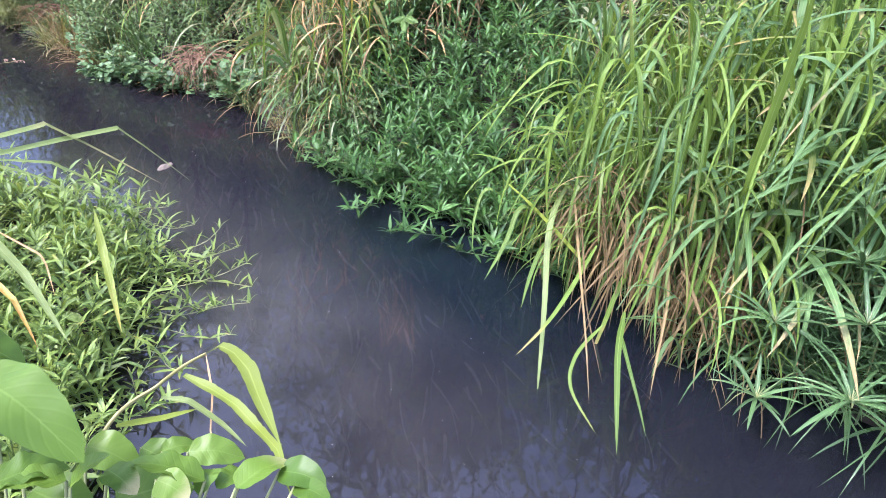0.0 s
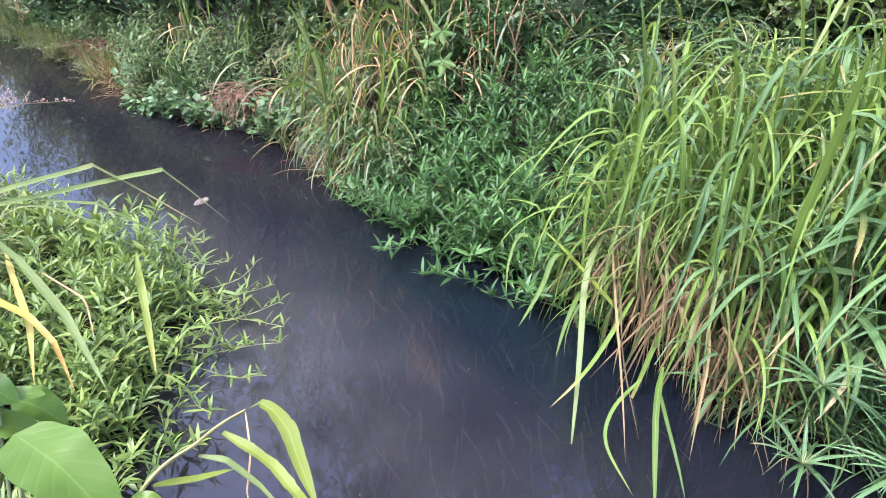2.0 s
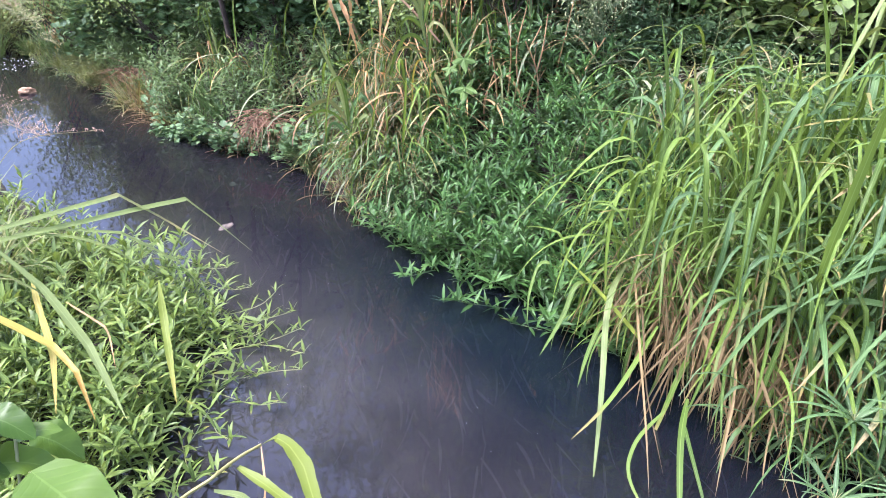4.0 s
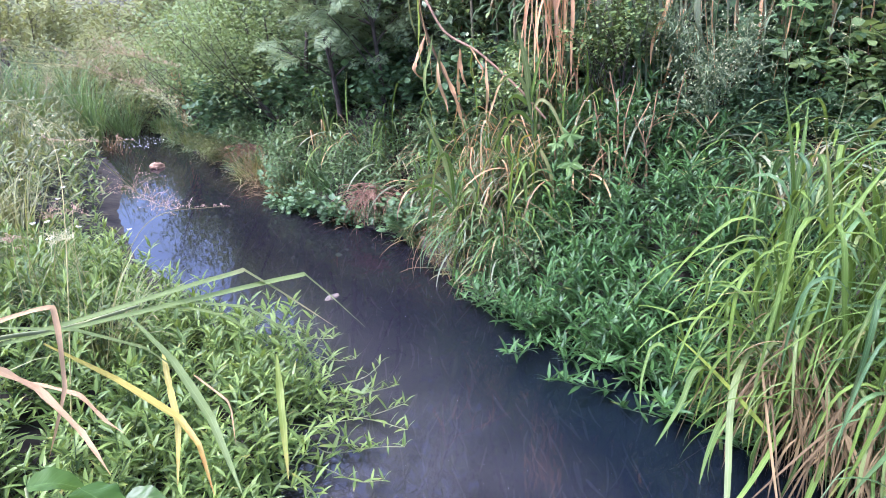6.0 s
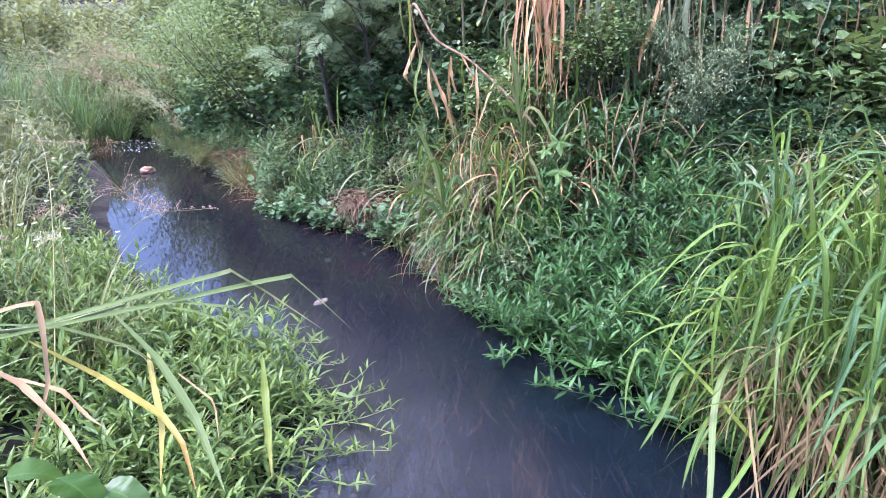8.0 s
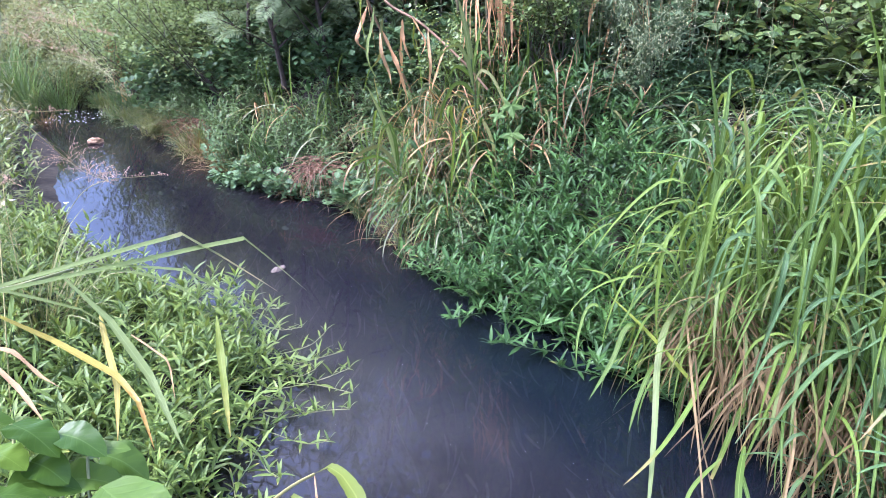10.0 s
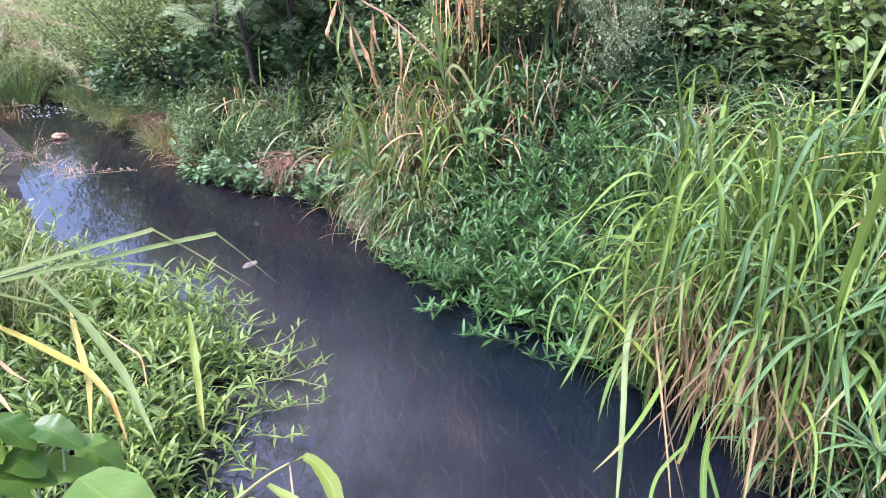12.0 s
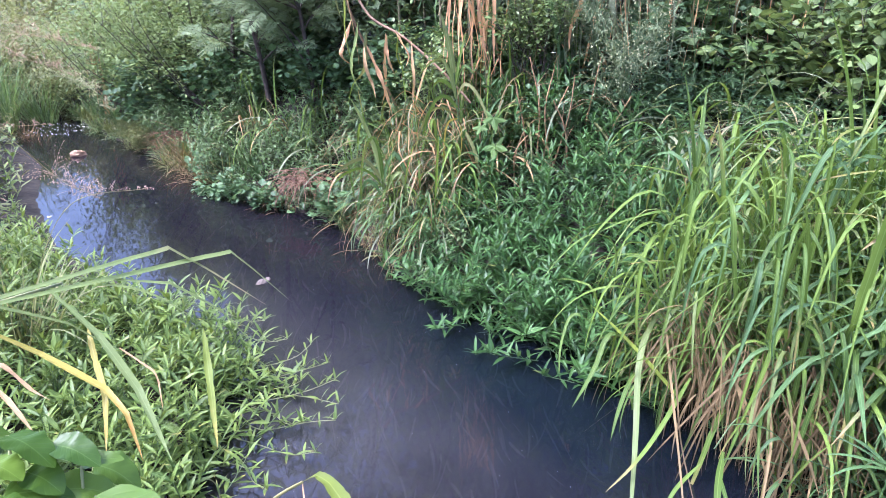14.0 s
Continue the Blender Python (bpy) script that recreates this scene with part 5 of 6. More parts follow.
# the broad-leaved plant at the camera's feet
def broad_leaf(plant, base, tip, width, sag=0.3):
    base, tip = np.array(base), np.array(tip)
    d = tip - base
    ln = np.linalg.norm(d)
    mid = (base + tip) / 2 + np.array([0, 0, sag * ln * 0.4])
    p = curve_through([base, mid, tip], 7)[None]
    g = Geo()
    g.grid(*strips(p, np.linspace(0, 1, p.shape[1]), math.atan2(d[1], d[0]), width * 0.85, round_shape, uni(0.1, 0.3), uni(-0.4, 0.4), 6, uni(0.04, 0.14)))
    leaf = part("leaf", (g, BROAD), plant)
    s = Geo()
    foot = np.array([-0.72, 0.6, 0.62])
    tube(s, curve_through([foot, (foot * 0.4 + base * 0.6) + np.array([0, 0, -0.05]), base], 6), 0.004, 0.0025, 5)
    part("leaf_stalk", (s, STEM_PALE), leaf)


broadleaf = thing("broad_leaved_plant", label="light green broad ovate leaves on low stalks", category="plant")
g = Geo()
tube(g, curve_through([(-0.76, 0.55, 0.3), (-0.73, 0.58, 0.5), (-0.72, 0.6, 0.68)]), 0.012, 0.008, 6)
part("stem", (g, STEM), broadleaf)
for b, t, w in [((-0.74, 0.94, 1.36), (-0.56, 0.84, 1.29), 0.115), ((-0.82, 1.05, 1.32), (-0.755, 1.06, 1.26), 0.075), ((-0.70, 0.85, 1.24), (-0.62, 0.89, 1.22), 0.075),
                ((-0.60, 0.85, 1.23), (-0.55, 0.88, 1.26), 0.055), ((-0.45, 0.92, 1.15), (-0.57, 0.94, 1.17), 0.075), ((-0.52, 1.03, 1.09), (-0.43, 1.04, 1.06), 0.065), ((-0.57, 1.04, 1.08), (-0.52, 1.07, 1.06), 0.045),
                ((-0.41, 0.98, 1.10), (-0.44, 0.93, 1.12), 0.05), ((-0.41, 0.93, 1.12), (-0.34, 1.00, 1.10), 0.07), ((-0.35, 0.97, 1.11), (-0.27, 0.94, 1.11), 0.065), ((-0.45, 0.96, 1.13), (-0.46, 0.91, 1.13), 0.05),
                ((-0.59, 0.92, 1.18), (-0.54, 0.89, 1.16), 0.06), ((-0.61, 1.05, 1.08), (-0.54, 1.03, 1.03), 0.07), ((-0.68, 1.02, 1.12), (-0.60, 1.01, 1.07), 0.08), ((-0.77, 0.99, 1.14), (-0.70, 1.02, 1.12), 0.08),
                ((-0.61, 0.86, 1.23), (-0.69, 0.84, 1.24), 0.07), ((-0.51, 0.90, 1.18), (-0.46, 0.88, 1.16), 0.06), ((-0.32, 0.94, 1.11), (-0.26, 0.91, 1.11), 0.05), ((-0.92, 0.96, 1.39), (-0.85, 1.00, 1.36), 0.065),
                ((-0.87, 0.92, 1.37), (-0.79, 0.96, 1.33), 0.07), ((-0.84, 0.96, 1.34), (-0.75, 1.01, 1.29), 0.07), ((-0.85, 0.87, 1.40), (-0.78, 0.90, 1.36), 0.065), ((-0.98, 0.98, 1.42), (-0.92, 1.02, 1.39), 0.07), ((-0.89, 0.98, 1.43), (-0.81, 0.96, 1.39), 0.085), ((-0.84, 1.00, 1.40), (-0.76, 0.99, 1.37), 0.06), ((-0.80, 1.00, 1.36), (-0.74, 1.02, 1.36), 0.035), ((-0.90, 0.94, 1.41), (-0.84, 0.93, 1.39), 0.07), ((-0.86, 0.96, 1.38), (-0.80, 0.95, 1.35), 0.07),
                ((-0.48, 0.88, 1.06), (-0.36, 0.90, 1.02), 0.10), ((-0.60, 0.92, 1.10), (-0.50, 0.98, 1.06), 0.10), ((-0.36, 0.88, 1.02), (-0.26, 0.90, 0.98), 0.09), ((-0.70, 0.90, 1.16), (-0.60, 0.86, 1.12), 0.10), ((-0.78, 0.98, 1.20), (-0.68, 1.02, 1.15), 0.10)]:
    broad_leaf(broadleaf, b, t, w)



def lance_flat(v):
    return 1.0 - 0.6 * v


def seed_grass(points, material, head, spread, seeds, label, drop=1.2, thick=0.0022, level=(0.3, 1.4), stalk=None):
    """A grass stalk through a few points whose end carries a loose panicle."""
    p = curve_through(points, 10)
    ob = thing("seed_grass", label=label, category="grass", group="flowering grasses")
    g = Geo()
    tube(g, p, thick, thick * 0.4, 4)
    part("stalk", (g, stalk or STEM_PALE), ob)
    h = Geo()
    n0 = int(len(p) * (1 - head))
    pick = rng.integers(n0, len(p), seeds)
    taper = 1.1 - 0.8 * (pick - n0) / max(1, len(p) - n0)
    paths, v = bend_path(p[pick], uni(0, 6.283, seeds), uni(*level, seeds), uni(0.2, drop, seeds), spread * taper * uni(0.5, 1.0, seeds), 8)
    az = uni(0, 6.283, seeds)
    h.grid(*strips(paths, v, az, 0.0016, thread_shape, 0.1, 0.0, 1))
    for k in (3, 4, 5, 6, 7, 8):
        ribbons(h, paths[:, k], uni(0, 6.283, seeds), uni(1.4, 2.8, seeds), 0.2, uni(0.007, 0.013, seeds), 0.005, 1, lance_flat, 0.3)
    part("seed_head", (h, material), ob, kind="stuff")
    return ob


for pts, mat, head, spread, n, lab in [
    ([(-3.2, 2.3, 0.4), (-3.1, 2.6, 1.35), (-2.97, 3.0, 1.61), (-2.95, 3.4, 1.60), (-2.88, 3.8, 1.57), (-2.83, 4.1, 1.51), (-2.80, 4.3, 1.41), (-2.78, 4.45, 1.23)], SEED, 0.3, 0.17, 90, "arching green grass stalk with a drooping seed head"),
    ([(-2.7, 1.9, 0.45), (-2.6, 2.2, 1.5), (-2.50, 2.5, 1.78), (-2.61, 2.8, 1.69), (-2.60, 3.1, 1.50), (-2.63, 3.4, 1.22), (-2.66, 3.65, 0.99), (-2.64, 3.85, 0.85)], SEED_RED, 0.2, 0.24, 70, "straw-coloured stalk bowed over towards the water"),
    ([(-3.5, 2.6, 0.4), (-3.35, 2.9, 1.5), (-3.24, 3.3, 1.86), (-3.18, 3.8, 1.81), (-3.12, 4.2, 1.76), (-3.06, 4.5, 1.68), (-2.95, 4.7, 1.60)], SEED_RED, 0.34, 0.2, 90, "arching grass with a reddish feathery seed head"),
    ([(-3.2, 2.4, 0.4), (-3.05, 2.7, 1.5), (-2.96, 3.0, 1.83), (-2.96, 3.4, 1.78), (-2.91, 3.7, 1.72), (-2.90, 4.0, 1.61), (-2.82, 4.2, 1.50)], SEED_RED, 0.34, 0.2, 90, "arching grass with a reddish feathery seed head"),
    ([(-2.25, 2.3, 0.35), (-2.36, 2.67, 1.1), (-2.5, 2.9, 1.42), (-2.72, 3.1, 1.55)], SEED, 0.15, 0.1, 20, "bowed tan grass stalk on the near bank"),
    ([(1.1, 4.6, 0.5), (1.17, 4.6, 0.9), (1.27, 4.6, 1.3), (1.22, 4.55, 1.8)], SEED, 0.55, 0.3, 26, "upright grass stalk with an open whorled seed head"),
    ([(1.5, 4.5, 0.5), (1.55, 4.45, 1.0), (1.66, 4.4, 1.35)], SEED, 0.5, 0.26, 24, "upright grass stalk with an open whorled seed head"),
    ([(1.9, 3.9, 0.5), (1.95, 3.85, 1.1), (2.05, 3.8, 1.5)], SEED, 0.5, 0.26, 24, "upright grass stalk with an open whorled seed head"),
    ([(0.95, 4.3, 0.4), (1.0, 4.3, 0.9), (0.9, 4.25, 1.25)], SEED, 0.5, 0.22, 20, "upright grass stalk with an open whorled seed head"),
]:
    seed_grass(pts, mat, head, spread, n, lab, level=(0.9, 1.5) if pts[0][0] > 0 else (0.3, 1.4), thick=0.003 if pts[0][0] > 0 else 0.0034, stalk=STRAW_STALK if mat is SEED_RED or spread == 0.1 else None)
for k in range(30):
    x, y = uni(-4.4, -2.3), uni(2.4, 4.2)
    if off_mat(x, y) < 0.5:
        continue
    z = max(0.0, float(ground_height(x, y)))
    dx, dy, top = uni(-0.3, 0.6), uni(-0.3, 0.4), uni(0.7, 1.25)
    seed_grass([(x, y, z), (x + dx * 0.3, y + dy * 0.3, z + top * 0.55), (x + dx * 0.7, y + dy * 0.7, z + top * 0.9), (x + dx * 1.3, y + dy * 1.3, z + top * uni(0.85, 1.1))], SEED_RED if k % 2 else SEED, 0.3, 0.1, 18, "thin straw-coloured grass stalk on the near bank", thick=0.0024, stalk=STRAW_STALK)
for k in range(22):
    x, y = uni(-8.5, -4.6), uni(4.6, 8.8)
    if off_mat(x, y) < 0.25:
        continue
    z = float(ground_height(x, y))
    dx, dy = uni(-0.5, 0.7), uni(-0.4, 0.4)
    seed_grass([(x, y, z), (x + dx * 0.2, y + dy * 0.2, z + 0.6), (x + dx * 0.6, y + dy * 0.6, z + uni(0.9, 1.2)), (x + dx * 1.3, y + dy * 1.3, z + uni(0.9, 1.4))], SEED_RED if k % 3 else SEED, 0.4, 0.2, 60, "thin dry grass stalk with a feathery seed head")


def daisy(x, y, z, top):
    ob = thing("daisy", (x, y, z), "small white daisy with a yellow centre on a thin stem", "flower", "daisies on the near bank")
    g = Geo()
    a = uni(0, 6.283)
    p = bend_path((0, 0, 0), a, uni(0, 0.3), uni(0, 0.4), top, 6)[0][0]
    tube(g, p, 0.002, 0.0015, 4)
    part("stem", (g, STEM), ob)
    for k in range(6):
        b = Geo()
        ribbons(b, p[-1:], k * 1.047 + uni(-0.15, 0.15), uni(1.1, 1.6), uni(0.0, 0.4), uni(0.016, 0.024), 0.014, 4, ovate_shape, 0.15)
        part("petal", (b, PETAL), ob)
    d = Geo()
    k = np.linspace(0, 2 * np.pi, 9)
    rr = np.array([0.006, 0.0055, 0.003, 0.0004])[:, None]
    x3 = np.stack([rr * np.cos(k), rr * np.sin(k), np.array([0, 0.003, 0.005, 0.0055])[:, None] + 0 * k], -1) + p[-1]
    d.grid(x3[None], np.zeros((1, 1, 1)), np.zeros((1, 1, 1)))
    part("disc", (d, POLLEN), ob)


for x, y in [(-3.2, 3.51), (-3.42, 3.63), (-5.87, 6.55), (-3.48, 4.24), (-5.04, 5.67), (-4.56, 4.79), (-3.9, 4.4), (-4.2, 4.9), (-4.9, 5.3), (-5.2, 6.0), (-3.3, 3.9), (-6.1, 6.9), (-2.9, 3.2), (-4.4, 4.2), (-5.6, 6.2), (-4.0, 3.9)]:
    daisy(x, y, max(0.0, float(ground_height(x, y))), uni(0.5, 0.68))
for x, y in [(-0.2, 5.3), (0.15, 5.3), (0.0, 5.4)]:
    daisy(x, y, float(ground_height(x, y)), uni(0.4, 0.8))


def flower_spray(at, foot, wide, tall, flowers):
    """A much-branched herb with a cloud of tiny white flower heads."""
    ob = thing("white_flowered_herb", foot, "grey-green branching herb with a cloud of tiny white flowers", "flowering herb")
    c = np.array(at) - np.array(foot)
    g, f = Geo(), Geo()
    tube(g, curve_through([(0, 0, 0), c * 0.5 + (0.05, 0, 0), c], 6), 0.006, 0.003, 5)
    ends = []
    for _ in range(60):
        s = uni(0.55, 1.0)
        tip = c + rng.normal(0, 1, 3) * (wide, wide * 0.6, tall) * 0.5
        mid = c * s * 0.5 + tip * 0.5 + (0, 0, 0.05)
        p = curve_through([c * s, mid, tip], 5)
        tube(g, p, 0.0026, 0.0014, 3)
        ends += [p[k] for k in (4, 6, 8, 9)]
    ends = np.array(ends)[rng.integers(len(ends), size=flowers)]
    heads = ends + rng.normal(0, 0.05, (flowers, 3))
    mids = (ends + heads) / 2
    thread = np.stack([ends, mids, heads], 1)
    g.grid(*strips(thread, np.linspace(0, 1, 3), 0.4, 0.0022, thread_shape, 0.1, 0.0, 1))
    part("stem_mass", (g, SPRAY), ob, kind="stuff")
    lf = Geo()
    pick = ends[rng.integers(len(ends), size=260)] * uni(0.75, 1.0, 260)[:, None]
    ribbons(lf, pick, uni(0, 6.283, 260), uni(0.6, 1.6, 260), uni(0.3, 1.2, 260), uni(0.06, 0.14, 260), uni(0.006, 0.012, 260), 4, lance_shape, 0.3, cross=1)
    part("foliage", (lf, SPRAY), ob, kind="stuff")
    for k in range(4):
        ribbons(f, heads, k * 1.57 + uni(0, 1, flowers), uni(0.1, 2.6, flowers), 0.6, uni(0.006, 0.011, flowers), 0.009, 2, ovate_shape, 0.1)
    part("flower_mass", (f, CREAM), ob, kind="stuff")


flower_spray((0.58, 4.95, 1.50), (0.7, 5.3, 0.7), 0.40, 0.42, 430)
flower_spray((0.82, 5.2, 1.72), (0.9, 5.6, 0.72), 0.34, 0.26, 180)
flower_spray((0.42, 5.2, 1.8), (0.5, 5.6, 0.72), 0.25, 0.26, 90)


def lobed_mesh(material, lobes=5):
    """A leaf with pointed lobes spread like a hand, one metre across, in its own plane."""
    k = np.linspace(-2.6, 2.6, 61)
    r = (0.25 + 0.27 * (1 - np.abs(np.sin(k * lobes / 2))) ** 0.9 + 0.012 * np.cos(k * lobes * 5)) * (1 - 0.1 * np.abs(k))
    s = np.linspace(0.02, 1, 6)[:, None]
    x = np.stack([s * r * np.cos(k), s * r * np.sin(k), -0.16 * (s * r) ** 1.3 + 0.03 * s * np.cos(k * lobes)], -1)
    return Geo().grid(x[None], (0.5 + 0.5 * np.sin(k * lobes / 2) ** 2 * 0.8)[None, None], s[None]).mesh("leaf", material)


LOBES = [lobed_mesh(LOBED), lobed_mesh(YELLOW_LEAF), lobed_mesh(LOBED_DEEP)]


def lobed_plant(foot, leaves, label, which=0):
    ob = thing("lobed_leaf_plant", foot, label, "plant")
    for at, size, az, tilt in leaves:
        h = np.array(at) - np.array(foot)
        leaf = part("leaf", LOBES[which], ob, at=Matrix.LocRotScale(Vector(h), Euler((0, tilt, az)), (size,) * 3))
        g = Geo()
        tube(g, curve_through([(0, 0, 0), h * 0.55 + (0, 0, 0.08), h], 7), 0.004, 0.002, 5)
        part("leaf_stalk", (g, STEM), ob)
    return ob


lobed_plant((-0.2, 5.75, 0.65), [((-0.27, 4.86, 1.09), 0.2, -1.3, 0.9), ((-0.26, 4.84, 0.90), 0.22, -1.8, 0.95), ((-0.36, 4.86, 1.03), 0.15, -2.0, 0.6)], "light green lobed leaves hanging over the bank weeds")
lobed_plant((1.3, 5.6, 0.7), [((1.11, 5.0, 1.86), 0.17, -1.2, 0.5), ((1.25, 5.0, 1.9), 0.15, -0.6, 0.5), ((1.0, 5.02, 1.86), 0.13, -2.0, 0.5)], "light green lobed leaves held high against the shade")
lobed_plant((2.3, 6.0, 0.8), [((2.1, 5.45, 1.32), 0.19, -1.6, 0.7), ((2.28, 5.45, 1.36), 0.17, -1.2, 0.7), ((2.2, 5.45, 1.26), 0.12, -2.0, 0.6)], "yellow lobed leaf among dark foliage", 1)
lobed_plant((1.9, 5.5, 0.75), [((uni(1.35, 2.5), uni(5.0, 5.25), uni(1.3, 1.9)), uni(0.10, 0.16), uni(-2.2, -0.9), uni(0.4, 0.9)) for _ in range(12)], "light green lobed leaves climbing over the thicket's edge")
for _ in range(9):
    fx, fy = uni(1.3, 2.9), uni(5.7, 6.2)
    lobed_plant((fx, fy, 0.75), [((fx + uni(-0.35, 0.35), fy - uni(0.0, 0.5), uni(0.9, 2.1)), uni(0.13, 0.22), uni(-2.4, -0.8), uni(0.4, 0.9)) for _ in range(9)], "dark green lobed leaves in the shade of the thicket", 2)


def frond_mesh():
    """A feathery leaf of narrow leaflets in pairs, along +x."""
    g = Geo()
    rachis = bend_path((0, 0, 0), 0.0, 1.2, 0.7, 0.5, 22)[0][0]
    tube(g, rachis[::2], 0.003, 0.001, 4)
    at = np.repeat(rachis[4:], 2, 0)
    n = len(at)
    size = 0.2 * np.repeat(np.sin(np.linspace(0.9, 2.9, n // 2)), 2) * uni(0.85, 1.15, n)
    ribbons(g, at, np.tile([-1.05, 1.05], n // 2) + uni(-0.15, 0.15, n), uni(1.3, 1.6, n), uni(0.1, 0.5, n), size, 0.013, 4, lance_shape, 0.15, cross=1)
    return g.mesh("frond", FROND)


FRONDS = [frond_mesh() for _ in range(3)]


def feathery_tree(foot, tall, n):
    ob = thing("feathery_tree", foot, "small tree with dark green feathery divided leaves", "tree")
    g = Geo()
    p = bend_path((0, 0, -0.05), uni(0, 6.28), 0.1, 0.3, tall, 8)[0][0]
    tube(g, p, 0.03, 0.01, 6)
    part("trunk", (g, BARK), ob)
    for k in range(14):
        a = uni(0, 6.283)
        at = p[rng.integers(2, 9)]
        q = bend_path(at, a, uni(0.5, 1.2), uni(0, 0.5), uni(0.4, 0.9), 6)[0][0]
        b = Geo()
        tube(b, q, 0.01, 0.004, 5)
        limb = part("limb", (b, BARK), ob)
        for _ in range(n):
            part("frond", FRONDS[rng.integers(3)], limb, at=Matrix.LocRotScale(Vector(q[rng.integers(2, 7)]), Euler((uni(-0.6, 0.6), uni(-0.2, 0.7), a + uni(-2.2, 2.2))), (uni(0.45, 0.72),) * 3))


feathery_tree((-2.7, 7.15, 0.85), 1.6, 9)
feathery_tree((-3.3, 7.7, 0.85), 1.7, 9)
feathery_tree((-2.1, 6.8, 0.85), 1.5, 9)

foot = jittered(-7.2, -0.6, 4.1, 10.4, 0.17, lambda x, y: bank(x, y)[1] > 0 and -0.03 < bank(x, y)[0] < 0.16 and math.hypot(x + 1.35, y - 5.38) > 0.15)
fringe = [tuft(40, (0.18, 0.42), m, lab, (0.004, 0.012), nm, 1.3) for m, lab, nm in ((STRAW, "dry tan grass hanging to the waterline", "dry_grass_tuft"), (GRASS_DEEP, "green grass hanging to the waterline", "waterside_grass"), (GRASS_PALE, "faded grass hanging to the waterline", "waterside_grass"))]
scatter(fringe, [p for p in foot if p[0] > -4.2], size=(0.8, 1.2), group="waterside grass")
scatter([tuft(60, (0.16, 0.36), m, "soft green grass trailing into the upper stream", (0.004, 0.010), "waterside_grass", 1.3) for m in (GRASS_DEEP, WEED_PALE)], [p for p in foot if p[0] <= -4.2], size=(0.8, 1.2), group="waterside grass")
scatter([bush("low soft mound of small-leaved creeper over the water", WEED_PALE, 1500, 0.36, 0.03, "creeper", wide=0.4, lobes=9)], [(-4.95, 8.3), (-5.15, 8.5), (-4.8, 8.12), (-4.62, 8.05), (-5.4, 8.75)], size=(0.8, 1.1), group="creeper mounds by the upper stream")
# dead blades hanging by the bend of the stream
bundle = thing("dead_cane_clump", (-5.88, 9.3, 0.3), "bundle of tan dead blades hanging by the bend", "dead leaves")
for k in range(11):
    x, top = uni(-0.1, 0.1), uni(0.55, 0.85)
    bent_blade("dry_blade", [(uni(-0.06, 0.06), uni(-0.05, 0.05), -0.05), (x * 0.6, -0.02, top), (x * 1.2, -0.09, top - 0.06), (x * 1.6 + uni(-0.04, 0.04), -0.12 - uni(0, 0.04), uni(0.02, 0.25))], uni(0.022, 0.04), (TAN, RUST, TAN)[k % 3], bundle)

def dead_stalk(foot, top):
    """A bare reddish stalk with a few broken side twigs."""
    ob = thing("dead_stalk", foot, "bare reddish-brown dead stalk standing on the bank", "dead stalk", "dead stalks")
    h = np.array(top) - np.array(foot)
    p = curve_through([(0, 0, -0.03), h * 0.5 + (uni(-0.06, 0.06), 0, 0.04), h], 8)
    g = Geo()
    tube(g, p, 0.008, 0.004, 5)
    part("stalk", (g, DEAD_STALK), ob)
    for _ in range(3):
        t = Geo()
        tube(t, bend_path(p[rng.integers(5, len(p))], uni(0, 6.283), uni(0.3, 1.2), uni(0.2, 1.2), uni(0.08, 0.2), 5)[0][0], 0.0025, 0.001, 4)
        part("twig", (t, DEAD_STALK), ob)


for x, y, dx, h in [(0.06, 4.95, 0.17, 0.62), (0.03, 4.98, -0.06, 0.8), (-0.02, 5.0, -0.1, 0.6), (0.14, 4.95, -0.01, 0.7), (0.14, 4.95, 0.13, 0.66), (0.35, 5.1, 0.1, 0.6), (0.25, 4.9, -0.12, 0.5), (0.45, 4.95, 0.2, 0.45), (-0.12, 4.95, 0.12, 0.42), (-0.3, 5.1, -0.05, 0.5)]:
    z = float(ground_height(x, y))
    dead_stalk((x, y, z), (x + dx, y - 0.08, z + h))

scatter([tuft(60, (0.25, 0.6), GRASS_DEEP, "green grass tuft by the upper stream", (0.005, 0.012), "stream_grass") for _ in range(2)], jittered(-6.6, -4.4, 8.0, 10.2, 0.3, lambda x, y: bank(x, y)[1] > 0 and 0.1 < bank(x, y)[0] < 1.0), size=(0.7, 1.1), group="grass by the upper stream")

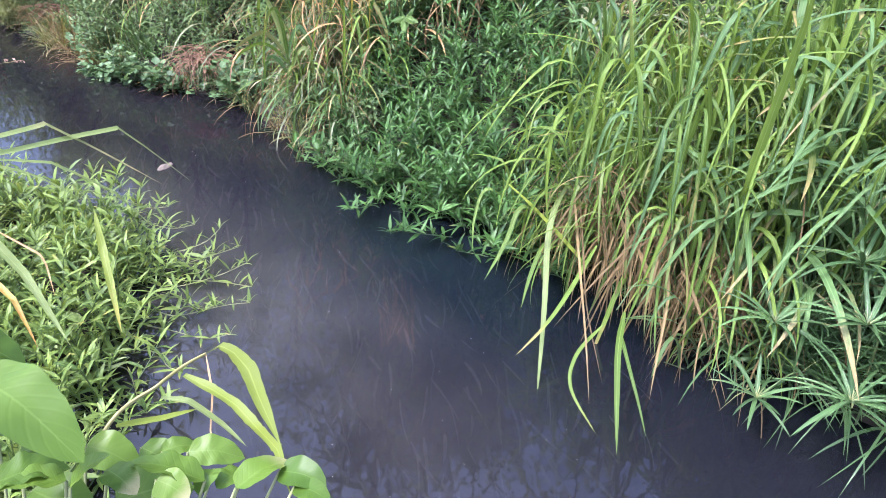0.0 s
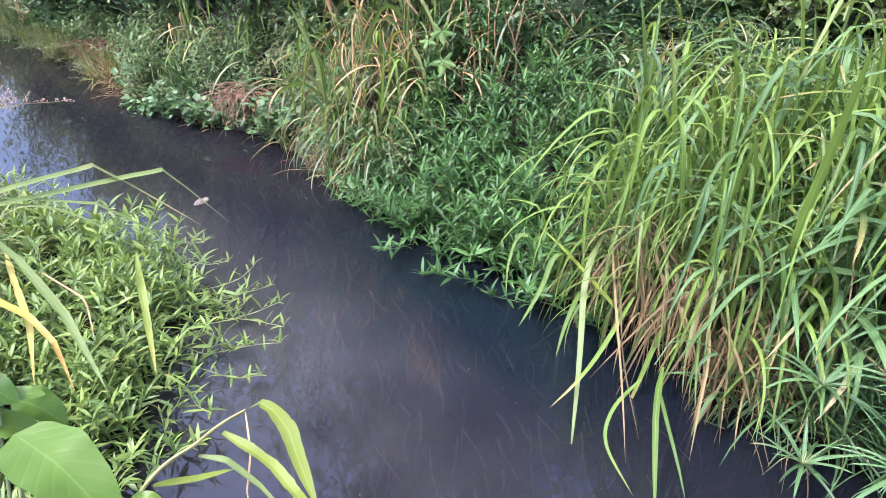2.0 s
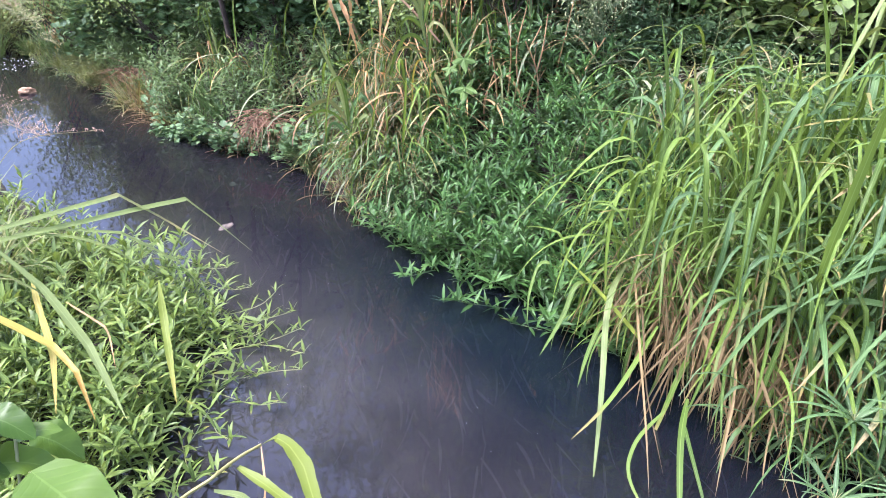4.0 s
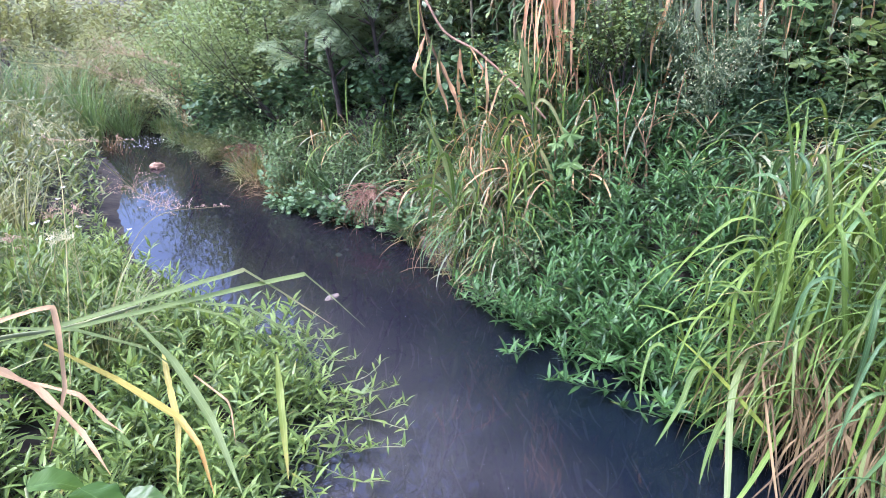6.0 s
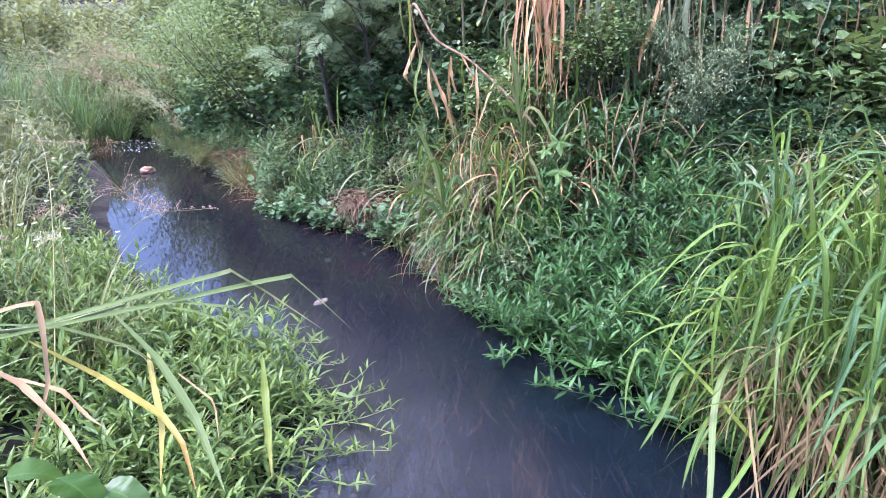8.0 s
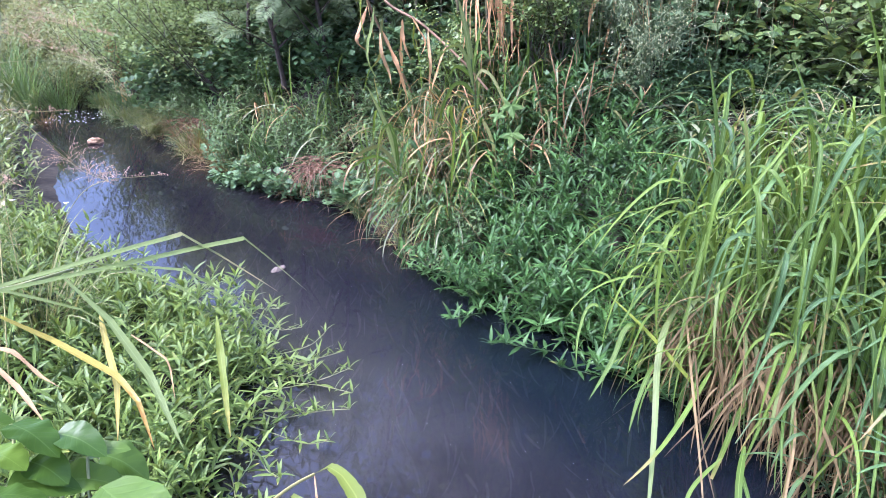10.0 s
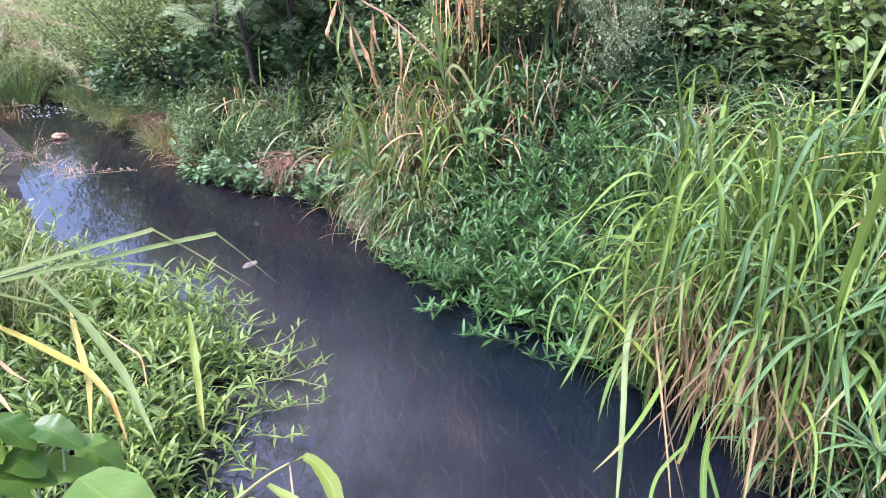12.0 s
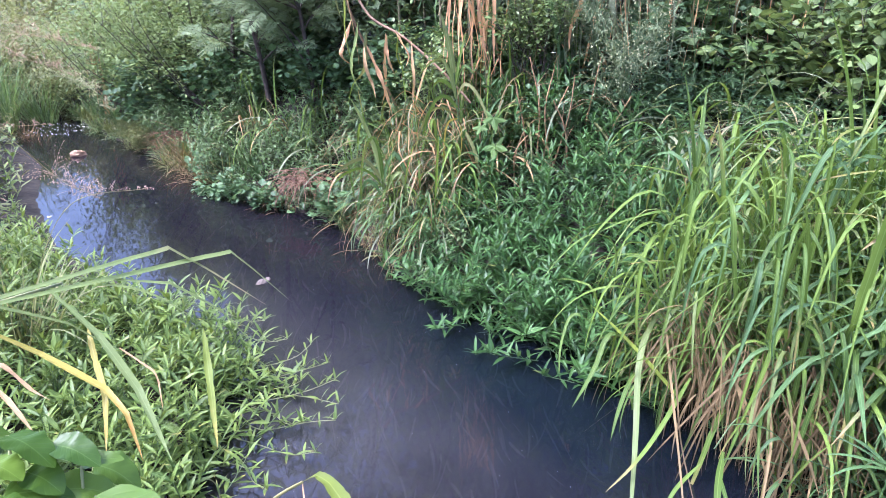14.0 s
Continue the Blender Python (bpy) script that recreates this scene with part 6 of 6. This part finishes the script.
reed = thing("bank_reed", (-1.0, 5.1, 0.1), "tall green reed with one upright blade on the bank", "grass")
rg = Geo()
tube(rg, curve_through([(0, 0, -0.05), (-0.06, -0.08, 0.25), (-0.09, -0.15, 0.52)]), 0.008, 0.005, 5)
part("culm", (rg, STEM), reed)
for pts, w, mat in [([(-0.09, -0.15, 0.42), (-0.14, -0.15, 0.75), (-0.22, -0.15, 0.96), (-0.29, -0.16, 1.13)], 0.05, BLEACHED), ([(-0.10, -0.15, 0.50), (-0.19, -0.16, 0.66), (-0.28, -0.17, 0.68), (-0.48, -0.18, 0.55)], 0.034, GRASS_PALE),
                    ([(-0.10, -0.15, 0.46), (-0.21, -0.17, 0.61), (-0.35, -0.19, 0.59), (-0.47, -0.20, 0.48)], 0.026, GRASS), ([(-0.09, -0.15, 0.50), (-0.02, -0.17, 0.71), (0.05, -0.18, 0.71), (0.13, -0.2, 0.42)], 0.03, GRASS_COOL),
                    ([(-0.09, -0.15, 0.37), (0.01, -0.19, 0.59), (0.08, -0.2, 0.55), (0.10, -0.22, 0.25)], 0.03, BLEACHED), ([(-0.10, -0.15, 0.37), (-0.18, -0.18, 0.54), (-0.25, -0.2, 0.46), (-0.31, -0.22, 0.16)], 0.026, GRASS_COOL),
                    ([(-0.09, -0.15, 0.45), (-0.10, -0.18, 0.8), (-0.16, -0.2, 0.86), (-0.24, -0.22, 0.62)], 0.026, GRASS), ([(-0.08, -0.15, 0.4), (0.0, -0.2, 0.72), (0.02, -0.22, 0.9)], 0.02, GRASS)]:
    bent_blade("blade", pts, w, mat, reed, tight=0.3, roll=uni(0.9, 1.4))
lone = thing("lone_blade", (0.5, 4.35, 0.2), "single pale blade bent over the weed mound", "grass")
bent_blade("blade", [(0.02, 0.0, -0.1), (-0.05, 0.05, 0.05), (-0.30, 0.05, 0.28), (-0.53, 0.05, 0.27)], 0.026, BLEACHED, lone, roll=0.9)

# roots and sunken weed
def root_tangle(at, wide, drop, n):
    ob = thing("root_tangle", at, "reddish dry root tangle hanging from the bank", "roots", "root tangles")
    g = Geo()
    for _ in range(n):
        tube(g, bend_path((uni(-wide, wide), uni(-0.03, 0.05), uni(-0.05, 0.08)), uni(-3.6, 0.4), uni(0.6, 1.5), uni(0.8, 2.2), drop * uni(0.5, 1.1), 7, power=0.6, sway=uni(-0.9, 0.9))[0][0], 0.0035, 0.0012, 4)
    part("root_mass", (g, ROOTS), ob, kind="stuff")


root_tangle((-2.02, 5.9, 0.32), 0.1, 0.4, 95)
root_tangle((-4.08, 7.78, 0.26), 0.22, 0.42, 110)

g = Geo()
n = 560
s = uni(0, 1, n)
cx, cy = np.interp(s, np.linspace(0, 1, 7), STREAM[4:11, 0]), np.interp(s, np.linspace(0, 1, 7), STREAM[4:11, 1])
root = np.stack([cx + uni(-0.8, 0.8, n), cy + uni(-0.6, 0.6, n), uni(-0.06, -0.008, n)], -1)
ribbons(g, root, uni(-0.45, 0.45, n) - 1.35, uni(1.58, 1.68, n), 0.02, uni(0.08, 0.3, n), uni(0.006, 0.018, n), 6, blade_shape, 0.1, uni(-0.5, 0.5, n), sway=uni(-0.6, 0.6, n))
tagged(new("sunken_weed", g.mesh("sunken_weed", SUNK)), "pale brown weed strands sunk in the murky water", "water weed", kind="stuff")

g = Geo()
n = 60
s = uni(0, 1, n)
cx, cy = np.interp(s, np.linspace(0, 1, 5), STREAM[6:11, 0]), np.interp(s, np.linspace(0, 1, 5), STREAM[6:11, 1])
root = np.stack([cx + uni(-0.7, 0.5, n), cy + uni(-0.5, 0.5, n), np.full(n, 0.002)], -1)
ribbons(g, root, uni(0, 6.283, n), 1.55, 0.0, uni(0.0015, 0.0045, n), uni(0.0015, 0.003, n), 3, ovate_shape, 0.2)
tagged(new("foam", g.mesh("foam", FOAM_GLINT)), "tiny white foam specks floating on the water", "foam", kind="stuff")
# glitter on the water, put in as white floating flecks
g = Geo()
n = 110
root = np.stack([-6.75 + uni(-0.45, 0.4, n), 9.35 + uni(-0.35, 0.5, n), np.full(n, 0.003)], -1)
ribbons(g, root, uni(0, 6.283, n), 1.5, 0.1, uni(0.012, 0.04, n), uni(0.008, 0.02, n), 3, ovate_shape, 0.3)
tagged(new("glint_flecks", g.mesh("glint_flecks", FOAM_GLINT)), "white flecks standing for water glints where the stream runs in", "foam", kind="stuff")

# the low leaves that cover the far bank's earth
g = Geo()
n = 16000
x, y = uni(-5.0, 3.4, n), uni(2.2, 9.0, n)
e, side = bank(x, y)
keep = (side > 0) & (e > -0.02) & (e < 2.4)
x, y = x[keep], y[keep]
n = len(x)
ln = uni(0.05, 0.13, n)
ribbons(g, np.stack([x, y, ground_height(x, y) + uni(0.0, 0.09, n)], -1), uni(0, 6.283, n), uni(0.4, 1.5, n), uni(0.2, 1.0, n), ln, ln * uni(0.2, 0.4, n), 3, lance_shape, 0.25, uni(-0.5, 0.5, n), cross=1)
tagged(new("ground_leaves", g.mesh("ground_leaves", WEED_DEEP)), "low dark green leaves covering the bank's earth", "ground cover", kind="stuff")

# the grass about and behind the standing place, too much to count
g = Geo()
n = 7000
x, y = uni(-7.5, 6.5, n), uni(-5.0, 3.4, n)
e, side = bank(x, y)
keep = (e > 0.12) & (((side < 0) & ((y < 0.1) | (x < -2.6)) & (np.hypot(x + 0.13, y - 0.25) > 0.5)) | ((side > 0) & (x > 1.9)))
x, y = x[keep], y[keep]
n = len(x)
ribbons(g, np.stack([x, y, ground_height(x, y) - 0.02], -1), uni(0, 6.283, n), uni(0.0, 0.6, n), uni(0.5, 2.0, n), uni(0.2, 0.6, n), uni(0.008, 0.018, n), 5, blade_shape, 0.3, uni(-0.4, 0.4, n), cross=1, sway=uni(-0.6, 0.6, n))
tagged(new("meadow_grass", g.mesh("meadow_grass", GRASS_DEEP)), "rough green grass covering the stream bank", "grass", kind="stuff")
